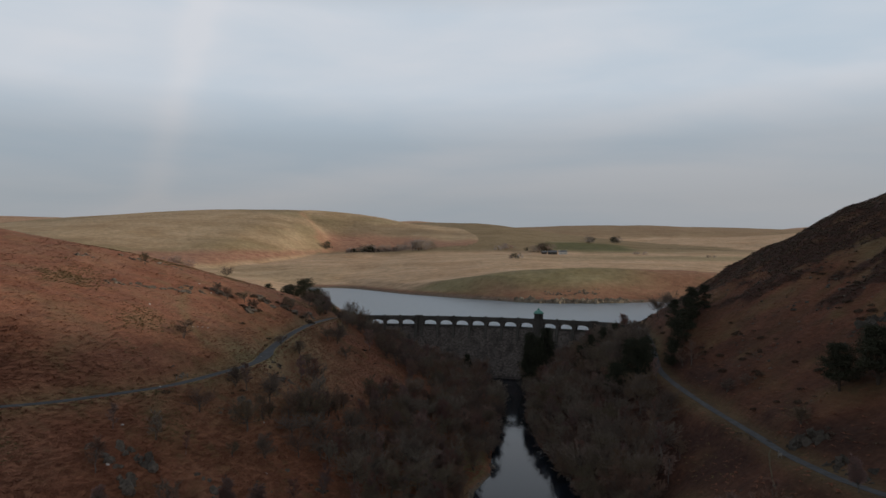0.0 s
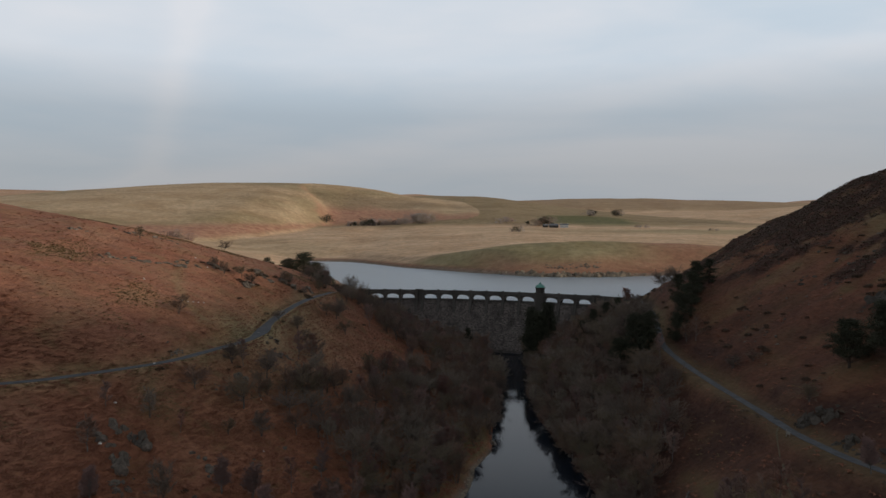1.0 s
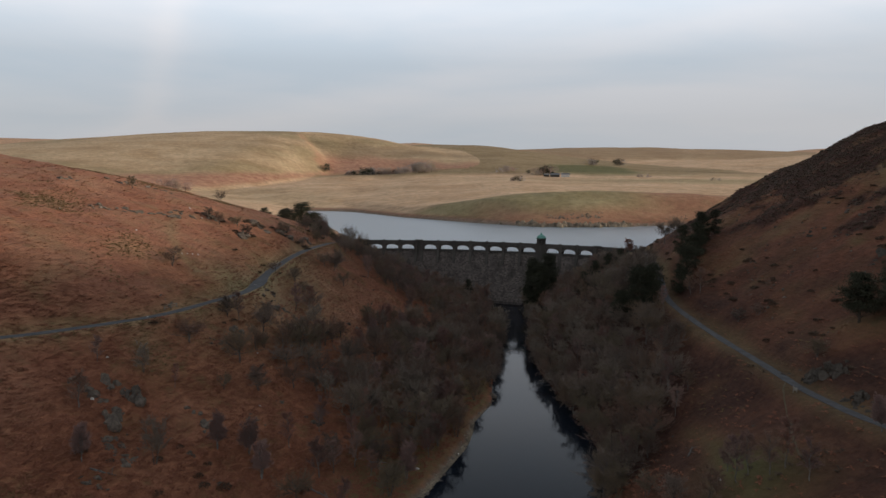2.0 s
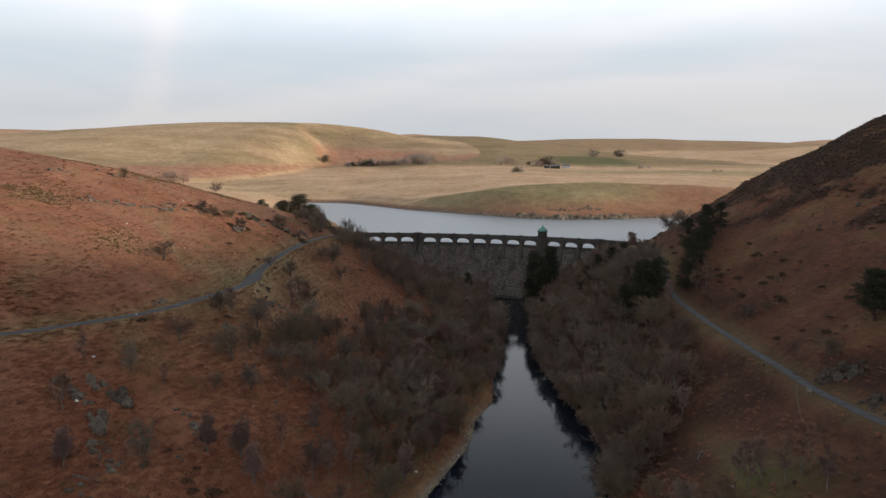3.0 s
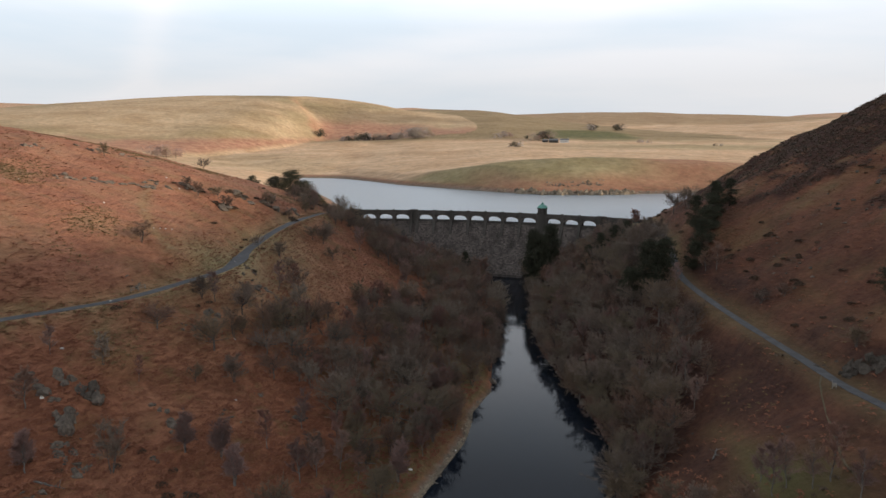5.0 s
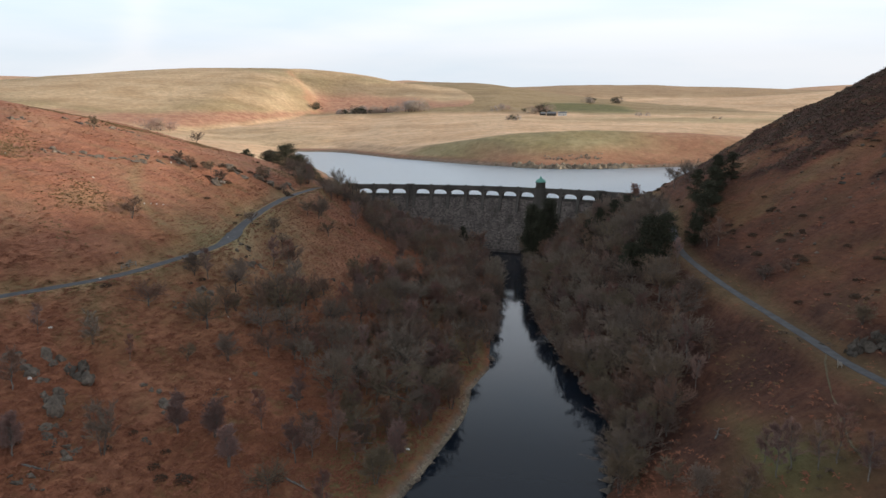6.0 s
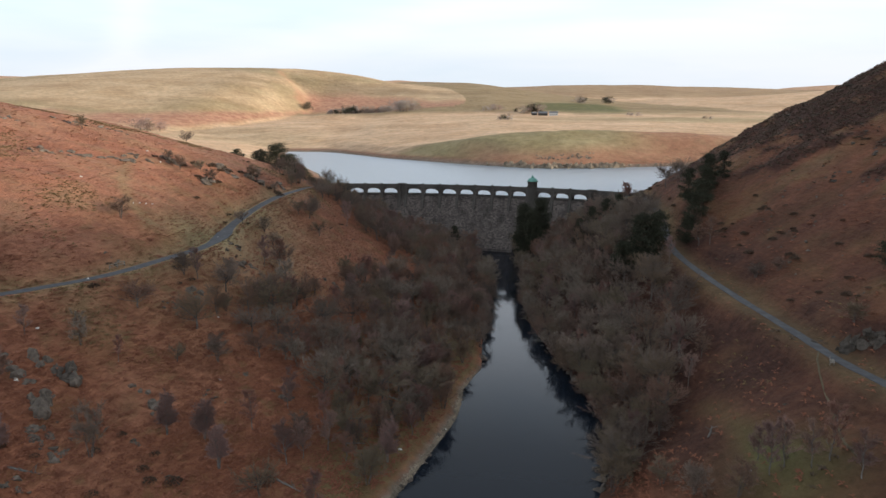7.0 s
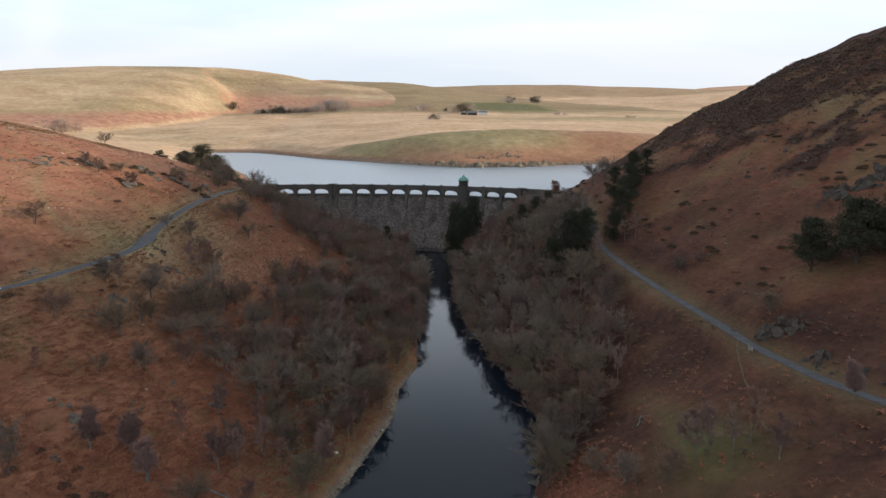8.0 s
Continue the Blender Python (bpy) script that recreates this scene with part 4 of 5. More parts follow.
    for x, y, spread_by, n, size, tall in east:
        for k in range(n):
            px, py = x + rng.gauss(0, spread_by * 0.6), y + rng.gauss(0, spread_by * 0.6)
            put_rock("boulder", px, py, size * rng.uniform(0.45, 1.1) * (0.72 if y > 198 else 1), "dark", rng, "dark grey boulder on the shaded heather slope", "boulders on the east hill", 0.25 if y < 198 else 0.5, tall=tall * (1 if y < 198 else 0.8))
    # small stones lying loose on the open slope
    for k in range(150):
        x, y = rng.uniform(82, 150), rng.uniform(130, 270)
        if x > 0.45 * y + 5 and zat(x, y) > 30:
            put_rock("boulder", x, y, rng.uniform(0.5, 1.3), "grey", rng, "small grey stone lying on the shaded slope", "boulders on the east hill", 0.1)
    # the river's edge
    for k in range(70):
        y = rng.uniform(100, 235)
        left = rng.random() < 0.6
        x = float(river_left(y)) - rng.uniform(-0.3, 1.6) if left else float(river_right(y)) + rng.uniform(-0.3, 1.8)
        put_rock("river_stone", x, y, rng.uniform(0.6, 1.7), "grey", rng, "grey stone at the river's edge", "stones along the river")
    for x, y, size in ((29.5, 115, 3.4), (30.5, 119, 2.6), (31, 123, 2.0), (14, 181, 3.0), (13.2, 184, 2.6), (33.5, 168, 2.6), (31.5, 187, 2.6), (34, 160, 2.4)):
        put_rock("river_boulder", x, y, size, "grey", rng, "dark wet boulder on the river bank", "stones along the river", 0.3, 1.2)
    for k in range(26):
        y = rng.uniform(98, 131) if k < 18 else rng.uniform(150, 175)
        x = float(river_right(y)) + rng.uniform(-0.2, 1.6)
        put_rock("river_boulder", x, y, rng.uniform(1.2, 2.6), "grey", rng, "grey rock ledge at the water's edge", "stones along the river", 0.2, 1.4)
    # a stony riffle where the river leaves the pool under the dam
    for k in range(16):
        y = rng.uniform(240, 262)
        x = float(river_left(y)) + abs(rng.gauss(0, 2.6))
        put_rock("river_boulder", x, y, rng.uniform(1.0, 2.2), rng.choice(("dark", "grey")), rng, "wet boulder in the shallow riffle", "stones along the river", -0.3, 1.2)
    # white stones standing in for single pale spots, most of them likely sheep
    for x, y, size in ((-73.9, 145.5, 1.0), (-68.9, 157, 0.7), (-82.5, 186, 0.7), (-81.2, 187.5, 0.6), (-80.4, 189.5, 0.7), (-79.4, 191, 0.6), (-78.2, 192.5, 0.6), (-96.5, 191.5, 0.9), (-119, 190, 0.9),
                       (-44, 134.5, 0.7), (-66, 110, 0.6), (-7.2, 128, 1.3), (48.8, 99.4, 0.8), (-61, 193, 0.7), (-75, 127, 0.7), (-50, 155, 0.7), (-72, 114, 1.3), (-92, 236, 0.8), (-99, 243, 0.8), (2, 140, 0.7)):
        put_rock("pale_stone", x, y, size, "white", rng, "small white stone in the bracken, standing in for a likely sheep", "white stones", 0.1)


def shore_line(x):
    """Where the far shore of the reservoir runs."""
    ys = np.arange(560, 900, 0.5)
    z = ground_z(np.full_like(ys, x), ys)
    k = np.nonzero((z[:-1] < LAKE) & (z[1:] >= LAKE))[0]
    return float(ys[k[0]]) if len(k) else float(shore_far(x))


def build_shore_rocks():
    rng = random.Random(23)
    for k in range(230):
        x = rng.uniform(60, 160) if k < 180 else rng.uniform(10, 215)
        y = shore_line(x) + rng.uniform(-0.5, 5.5)
        put_rock("shore_rock", x, y, rng.uniform(3.4, 6.6) if k < 180 else rng.uniform(2.0, 3.4), "pale", rng, "pale bare rock block on the reservoir's drawn-down shore", "shore rocks", 0.2, rng.uniform(1.4, 2.1) if k < 180 else rng.uniform(1.2, 1.8))
    for k in range(70):
        x = rng.choice((96, 106, 116, 124, 132)) + rng.gauss(0, 5)
        y = shore_line(x) + rng.uniform(26, 38)
        put_rock("knoll_rock", x, y, rng.uniform(1.6, 3.4), rng.choice(("grey", "pale")), rng, "grey rock outcrop on the grassy knoll", "rocks on the knoll", 0.3)


def join_far_rocks():
    """The scattered crags too far off to pick apart, as one mesh on either hill."""
    for west in (True, False):
        join_rocks([r for r in FAR_ROCKS if (r[1].translation.x < 0) == west], west)


def join_rocks(rocks, west):
    verts, faces, count = [], [], 0
    for shape, where in rocks:
        co = np.empty(len(shape.vertices) * 3)
        shape.vertices.foreach_get("co", co)
        m = np.array(where)
        verts.append(co.reshape(-1, 3) @ m[:3, :3].T + m[:3, 3])
        idx = np.empty(len(shape.loops), int)
        shape.loops.foreach_get("vertex_index", idx)
        faces.append(idx.reshape(-1, 3) + count)
        count += len(shape.vertices)
    # the sunlit hill takes the lighter copy of the stone, the shaded one the darker
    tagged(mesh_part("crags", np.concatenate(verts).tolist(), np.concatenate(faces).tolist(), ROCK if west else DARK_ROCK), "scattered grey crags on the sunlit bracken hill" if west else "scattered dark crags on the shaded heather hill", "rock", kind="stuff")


def build_shingle():
    """A narrow strip of pale stones where the river laps the west bank."""
    rng = random.Random(66)
    verts, faces = [], []
    for k in range(2600):
        y = rng.uniform(95, 178)
        x = float(river_left(y)) - rng.gauss(0.75, 0.5)
        s = rng.uniform(0.12, 0.34)
        z = zat_fast(x, y)
        if z < -0.25:
            continue
        o = len(verts)
        t = rng.uniform(0, 6.28)
        for j in range(4):
            verts.append((x + s * math.cos(t + j * 1.57) * rng.uniform(0.7, 1), y + s * math.sin(t + j * 1.57) * rng.uniform(0.7, 1), z - 0.05))
        verts.append((x, y, z + s * 0.7))
        faces += [(o + j, o + (j + 1) % 4, o + 4) for j in range(4)]
    tagged(mesh_part("shingle", verts, faces, PALE_ROCK), "pale shingle along the river's west bank", "stones", kind="stuff")


def zat_fast(x, y):
    return float(base_z(np.array([x]), np.array([y]))[0])


build_rocks()
build_shore_rocks()
join_far_rocks()
build_shingle()

# ---------------------------------------------------------------- bare trees


def tube(verts, faces, pts, radii, sides=5, root=None):
    """A tapered tube through pts; root is the point of an earlier tube from which it grows."""
    base = len(verts)
    if root is not None:
        faces.append((root, base, base + 1))
    for (p, r), q in zip(zip(pts, radii), pts[1:] + [pts[-1] + (pts[-1] - pts[-2])]):
        d = (q - p).normalized()
        a = d.orthogonal().normalized()
        b = d.cross(a)
        for k in range(sides):
            t = 2 * math.pi * k / sides
            verts.append(p + (a * math.cos(t) + b * math.sin(t)) * r)
    for j in range(len(pts) - 1):
        for k in range(sides):
            m = (k + 1) % sides
            faces.append((base + j * sides + k, base + j * sides + m, base + (j + 1) * sides + m, base + (j + 1) * sides + k))


def turn_away(d, angle, rng):
    side = d.orthogonal().normalized()
    side.rotate(Matrix.Rotation(rng.uniform(0, 2 * math.pi), 3, d))
    return (d * math.cos(angle) + side * math.sin(angle)).normalized()


def twig(verts, faces, p, d, length, width, rng):
    s = d.orthogonal().normalized() * width
    s.rotate(Matrix.Rotation(rng.uniform(0, 3.14), 3, d))
    base = len(verts)
    verts += [p - s, p + s, p + d * length]
    faces.append((base, base + 1, base + 2))


def bare_tree(kind, seed):
    """Trunk with limbs, and a crown of fine twigs, for a tree about 8 m high."""
    rng = random.Random(seed)
    h = 8.0
    tv, tf, cv, cf = [], [], [], []
    stems = {"birch": rng.choice((1, 1, 2, 3)), "oak": 1, "willow": rng.choice((3, 4, 5))}[kind]
    limbs = {"birch": 24, "oak": 22, "willow": 12}[kind]
    wide = {"birch": 0.23, "oak": 0.45, "willow": 0.36}[kind]
    for s in range(stems):
        lean = Vector((rng.uniform(-1, 1), rng.uniform(-1, 1), 0)) * (0.12 if stems == 1 else 0.45 if kind == "willow" else 0.22)
        top = h * rng.uniform(0.8, 1.0) * (0.62 if kind == "oak" else 1.0)
        pts, p = [], Vector((0, 0, -0.4)) + lean * 0.5
        for k in range(8):
            f = k / 7
            pts.append(Vector((0, 0, -0.4)) + lean * (0.5 + 3.0 * f) + Vector((rng.uniform(-1, 1), rng.uniform(-1, 1), 0)) * 0.12 + Vector((0, 0, (top + 0.4) * f)))
        stem = len(tv)
        r0 = {"birch": 0.1, "oak": 0.2, "willow": 0.09}[kind]
        tube(tv, tf, pts, [r0 * (1 - 0.85 * k / 7) + 0.012 for k in range(8)], 6, 0 if s else None)
        for b in range(limbs):
            f = rng.uniform(0.25, 1.0) if kind != "oak" else rng.uniform(0.35, 1.0)
            j = min(int(f * 7), 6)
            start = pts[j].lerp(pts[j + 1], f * 7 - j)
            rise = rng.uniform(0.55, 1.25) if kind == "birch" else rng.uniform(0.15, 1.0)
            ang = rng.uniform(0, 2 * math.pi)
            d = Vector((math.cos(ang), math.sin(ang), rise)).normalized()
            round_off = math.sin(math.pi * min(0.22 + 0.7 * f, 0.97)) if kind != "oak" else 0.75 + 0.3 * math.sin(math.pi * f)
            length = h * wide * rng.uniform(0.75, 1.25) * (0.35 + 0.75 * round_off)
            line, q, dd = [start], start, d
            for k in range(4):
                dd = (dd + Vector((rng.uniform(-1, 1), rng.uniform(-1, 1), rng.uniform(-0.5, 0.9))) * 0.24).normalized()
                q = q + dd * length / 4
                line.append(q)
            tube(tv, tf, line, [r0 * 0.36 * (1 - 0.8 * k / 4) + 0.008 for k in range(5)], 4, stem + 6 * j)
            subs = {"birch": 7, "oak": 10, "willow": 8}[kind]
            for u in range(subs):
                g = rng.uniform(0.2, 1.0)
                m = min(int(g * 4), 3)
                a = line[m].lerp(line[m + 1], g * 4 - m)
                sd = turn_away((line[m + 1] - line[m]).normalized(), rng.uniform(0.4, 1.1), rng)
                sd = (sd + Vector((0, 0, 0.35))).normalized()
                sl = length * rng.uniform(0.25, 0.5)
                end = a + sd * sl
                twig(cv, cf, a, sd, sl, 0.022, rng)
                for w in range(26):
                    c = a.lerp(end, rng.uniform(0.15, 1.0))
                    td = turn_away(sd, rng.uniform(0.2, 1.0), rng)
                    if kind == "birch":
                        td = (td + Vector((0, 0, rng.uniform(-0.3, 0.3)))).normalized()
                    twig(cv, cf, c, td, rng.uniform(0.35, 0.8), rng.uniform(0.013, 0.022), rng)
    return tv, tf, cv, cf


def tree_kind(name, kind, seed, bark, twigs, label):
    tv, tf, cv, cf = bare_tree(kind, seed)
    ob = tagged(new(name), label, "tree", "bare trees in the gorge")
    mesh_part("trunk", tv, tf, bark, ob, smooth_faces=True)
    mesh_part("crown", cv, cf, twigs, ob)
    return ob


TREE_LABELS = {"birch": "leafless birch with pale stems and purplish twigs", "oak": "leafless spreading oak with grey twigs", "willow": "leafless many-stemmed willow scrub, grey-brown"}
TREES = {k: [tree_kind("bare_" + k, k, 10 * n + s, BIRCH if k == "birch" else BARK, BIRCH_TWIGS if k == "birch" else TWIGS, TREE_LABELS[k]) for s in range(5)] for n, k in enumerate(("birch", "oak", "willow"))}
FIRST_USE = {k: [True] * 5 for k in TREES}


def put_tree(kind, x, y, height, rng, girth=1.0):
    s = rng.randrange(5)
    src = TREES[kind][s]
    k = height / 8.0
    m = pose(x, y, zat(x, y), rng.uniform(-4, 4), rng.uniform(-4, 4), rng.uniform(0, 360)) @ Matrix.Diagonal((k * girth, k * girth, k, 1))
    if FIRST_USE[kind][s]:
        FIRST_USE[kind][s] = False
        src.matrix_basis = m
        return src
    return copy_at(src, m)


def build_wood():
    rng = random.Random(77)
    taken = []

    def free(x, y, gap):
        return all((x - a) ** 2 + (y - b) ** 2 > gap * gap for a, b in taken)

    single = (("willow", -55.6, 104.5, 8.5, 0.75), ("birch", -47.4, 115.2, 7.5, 1.0), ("willow", -45.6, 140, 6.0, 1.0), ("oak", -42.6, 156, 7.5, 1.1), ("oak", -38, 161.5, 8.0, 1.0), ("willow", -31, 150, 6.5, 0.8),
              ("birch", -34.7, 123.6, 7.5, 1.0), ("birch", -27, 117, 9.0, 1.0), ("birch", -24.5, 119.5, 8.0, 1.0), ("birch", -20.5, 122.5, 8.5, 1.0), ("oak", -11.6, 143, 10.5, 1.2), ("willow", -15.5, 124, 6.0, 1.1),
              ("oak", -63.3, 144.5, 6.5, 1.3), ("willow", -67.5, 127.5, 6.0, 0.8), ("birch", -76, 124.6, 6.0, 1.0), ("birch", -60.6, 127.6, 5.0, 0.8), ("birch", -37.6, 112, 8.0, 1.0), ("oak", -29.6, 107, 7.5, 1.0),
              ("birch", -41.5, 117, 7.5, 1.1), ("birch", -72.6, 110, 7.5, 1.2), ("willow", -79.5, 175, 5.0, 1.5), ("willow", -76, 238, 4.5, 1.2), ("willow", -86, 237, 4.5, 1.2), ("willow", -69, 270, 4.5, 1.2), ("oak", -116, 330, 6.5, 1.0),
              ("willow", -122, 246, 4.5, 1.0), ("oak", 71, 309, 8.0, 1.1), ("oak", 68, 214, 9.5, 1.1), ("oak", 69, 223, 10, 1.1), ("oak", 72, 232, 10, 1.1), ("oak", 74, 243, 10, 1.1), ("willow", 71, 252, 8, 1.2), ("willow", 66, 218, 8, 1.2), ("oak", -41, 345, 8.5, 0.9), ("birch", 52, 96, 7.5, 1.0), ("birch", 54.5, 93, 7.0, 1.0), ("birch", 50.5, 101, 6.5, 1.0), ("willow", 77.6, 165, 3.5, 1.5),
              ("willow", 79.4, 127, 3.6, 1.5), ("willow", 82, 163, 3.2, 1.5), ("birch", 58, 87, 7.0, 1.0), ("oak", -52, 134, 4.0, 1.0), ("birch", -30, 133, 6.5, 0.9), ("birch", -45, 168, 6.0, 1.0), ("willow", -52, 172, 5, 1.0), ("birch", -66, 98, 7, 1.0),
              ("birch", 50, 96, 8, 1.0), ("birch", 57, 93, 8.5, 1.0), ("willow", 45, 95, 5.5, 1.2), ("willow", 41, 101, 5, 1.2), ("birch", 71, 90, 6, 1.0), ("willow", 38, 108, 4.5, 1.2),
              ("willow", -91, 240, 4.0, 1.3), ("oak", -81, 243, 4.5, 1.2), ("willow", -70.5, 268, 4.5, 1.2), ("willow", -63, 272, 3.6, 1.3), ("oak", -59, 212, 4.5, 1.2), ("willow", -54, 218, 4.5, 1.2),
              ("oak", -50, 253, 5.5, 1.1), ("willow", -49, 210, 4.5, 1.2), ("oak", -41, 244, 5.5, 1.1), ("willow", -62.5, 303, 4.5, 1.2), ("oak", -54, 312, 6.0, 1.1), ("oak", -50, 330, 7.0, 1.0), ("willow", -64, 340, 4.5, 1.2), ("oak", -52, 352, 6.0, 1.0))
    for kind, x, y, hgt, girth in single:
        taken.append((x, y))
        put_tree(kind, x, y, hgt, rng, girth)
    # along the water's edge
    for k in range(46):
        y = 124 + k * 4.2 + rng.uniform(-1, 1)
        x = float(river_right(y)) + rng.uniform(0.3, 2.6)
        if y < 318 and (x - DAM_C[0]) ** 2 + (y - DAM_C[1]) ** 2 < (DAM_R - 19) ** 2:
            taken.append((x, y))
            put_tree(rng.choice(("willow", "oak")), x, y, rng.uniform(5, 8.5), rng, 1.1)
    for k in range(19):
        y = 192 + k * 6.5 + rng.uniform(-1, 1)
        x = float(river_left(y)) - rng.uniform(0.3, 3)
        taken.append((x, y))
        put_tree(rng.choice(("willow", "oak", "birch")), x, y, rng.uniform(4.5, 8), rng, 1.0)
    # trees that lean over the narrow water above the riffle
    for k in range(9):
        y = 240 + k * 5.5
        for x in (float(river_left(y)) - 0.8, float(river_right(y)) + 1.5):
            taken.append((x, y))
            put_tree("willow", x, y, rng.uniform(6.5, 9), rng, 1.25)
    # a hedge of scrub between the pines and the dam
    for k in range(12):
        x, y = -75 + k * 1.4 + rng.uniform(-1, 1), 398 - k * 2.4 + rng.uniform(-2, 2)
        taken.append((x, y))
        put_tree("willow", x, y, rng.uniform(3.5, 5.5), rng, 1.2)
    count = {"birch": 40, "oak": 60, "willow": 75}
    for tries in range(9500):
        left = rng.random() < 0.55
        y = rng.uniform(98, 346)
        x = float(river_left(y)) - rng.uniform(0.5, 95) if left else float(river_right(y)) + rng.uniform(0.5, 62)
        d = float(wood_left(np.array([x]), np.array([y]))[0] if left else wood_right(np.array([x]), np.array([y]))[0])
        if rng.random() > d or not free(x, y, 3.1 if y < 230 else 3.9):
            continue
        if float(road_near(np.array([x]), np.array([y]))[0][0]) < 4 or (x - DAM_C[0]) ** 2 + (y - DAM_C[1]) ** 2 > (DAM_R - 19) ** 2:
            continue
        if (x - 60) ** 2 + (y - 304) ** 2 < 90:
            continue
        kind = rng.choices(("birch", "oak", "willow"), (0.28, 0.36, 0.36) if left else (0.2, 0.4, 0.4))[0]
        if count[kind] >= 290:
            continue
        count[kind] += 1
        taken.append((x, y))
        put_tree(kind, x, y, {"birch": rng.uniform(6, 9.5), "oak": rng.uniform(6.5, 10.5), "willow": rng.uniform(4.0, 7.5)}[kind], rng, rng.uniform(0.9, 1.2))


build_wood()

# ---------------------------------------------------------------- pines


def pine(name, seed, h, broad, clumps, label, low=0.35):
    rng = random.Random(seed)
    ob = tagged(new(name), label, "tree", "evergreen trees")
    tv, tf, cv, cf = [], [], [], []
    pts = [Vector((rng.uniform(-0.15, 0.15) * k, rng.uniform(-0.15, 0.15) * k, -0.5 + (h * 0.94 + 0.5) * k / 7)) for k in range(8)]
    tube(tv, tf, pts, [0.028 * h * (1 - 0.85 * k / 7) for k in range(8)], 7)
    for c in range(clumps):
        f = rng.uniform(low, 1.0)
        ang = rng.uniform(0, 2 * math.pi)
        reach = broad * h * rng.uniform(0.25, 1.0) * (1.05 - 0.75 * max(0, f - 0.5) / 0.5) * (0.75 + 0.25 * (f - low))
        j = min(int(f * 7 * 0.92), 6)
        start = pts[j]
        mid = Vector((math.cos(ang) * reach, math.sin(ang) * reach, h * f + rng.uniform(-0.3, 0.5)))
        tube(tv, tf, [start, start.lerp(mid, 0.55) + Vector((0, 0, -0.15)), mid], [0.006 * h, 0.004 * h, 0.01], 4, 7 * j)
        rx, rz = h * rng.uniform(0.07, 0.125), h * rng.uniform(0.04, 0.065)
        for t in range(110):
            u = Vector((rng.gauss(0, 0.55), rng.gauss(0, 0.55), rng.gauss(0, 0.5)))
            p = mid + Vector((u.x * rx, u.y * rx, u.z * rz))
            d = Vector((rng.uniform(-1, 1), rng.uniform(-1, 1), rng.uniform(-0.1, 1))).normalized()
            twig(cv, cf, p, d, rng.uniform(0.025, 0.05) * h, 0.007 * h, rng)
    mesh_part("trunk", tv, tf, PINE_BARK, ob, smooth_faces=True)
    mesh_part("crown", cv, cf, NEEDLES, ob)
    return ob


def build_pines():
    rng = random.Random(5)
    a = pine("pine", 1, 12, 0.42, 110, "broad dark green pine on the hillside", 0.24)
    b = pine("pine", 2, 12, 0.30, 95, "tall dark green pine", 0.08)
    c = pine("pine", 3, 12, 0.5, 100, "low wide dark green pine above the reservoir shore", 0.15)

    d = pine("conifer", 6, 12, 0.3, 60, "sparse dark brownish conifer beside the track", 0.06)

    def put(src, x, y, h, first=False, wide=1.0):
        k = h / 12
        m = pose(x, y, zat(x, y) - 0.2, 0, 0, rng.uniform(0, 360)) @ Matrix.Diagonal((k * wide, k * wide, k, 1))
        if first:
            src.matrix_basis = m
            return src
        return copy_at(src, m)

    put(a, 97, 127, 13, True, 1.25)
    put(a, 91.5, 133, 11, wide=1.15)
    put(a, 102, 123, 13, wide=1.1)
    put(b, 61, 203, 17, True, 1.0)
    put(b, 66, 205, 13.5, wide=1.1)
    put(a, 56.5, 206, 11.5)
    put(d, 76.5, 209, 9, True, 1.1)
    for x, y, h in ((80, 214, 12), (84, 220, 12), (88, 228, 12), (92, 236, 12), (86, 236, 11), (95, 243, 10), (98, 238, 9), (55, 263, 10), (60, 266, 11), (66, 268, 10.5), (72, 273, 9)):
        put(d, x, y, h, wide=rng.uniform(0.9, 1.2))
    for x, y, h in ((38.6, 303, 25), (42, 299, 21), (46, 304, 23), (9, 325, 11)):
        put(b, x, y, h, wide=rng.uniform(0.65, 0.85))
    put(c, -88, 392, 14.5, True, 1.6)
    for x, y, h in ((-99, 397, 9), (-81, 392, 12), (-113, 402, 6.5), (-75, 394, 9), (-69, 390, 7)):
        put(c, x, y, h, wide=1.4)


build_pines()

# ---------------------------------------------------------------- scrub, bracken and grass


def scrub_mesh(name, seed, mat, n=420):
    """A low rounded bush about 2 m across with fine sprigs."""
    rng = random.Random(seed)
    v, f = [], []
    for k in range(n):
        ang, r = rng.uniform(0, 2 * math.pi), math.sqrt(rng.random())
        hgt = (1 - r * r) ** 0.5 * 0.9
        p = Vector((r * math.cos(ang), r * math.sin(ang), rng.uniform(0.1, 1.0) * hgt))
        d = (p + Vector((rng.uniform(-0.7, 0.7), rng.uniform(-0.7, 0.7), 0.7))).normalized()
        twig(v, f, p, d, rng.uniform(0.2, 0.42), 0.045, rng)
    me = bpy.data.meshes.new(name)
    me.from_pydata(v, [], f)
    me.materials.append(mat)
    return me


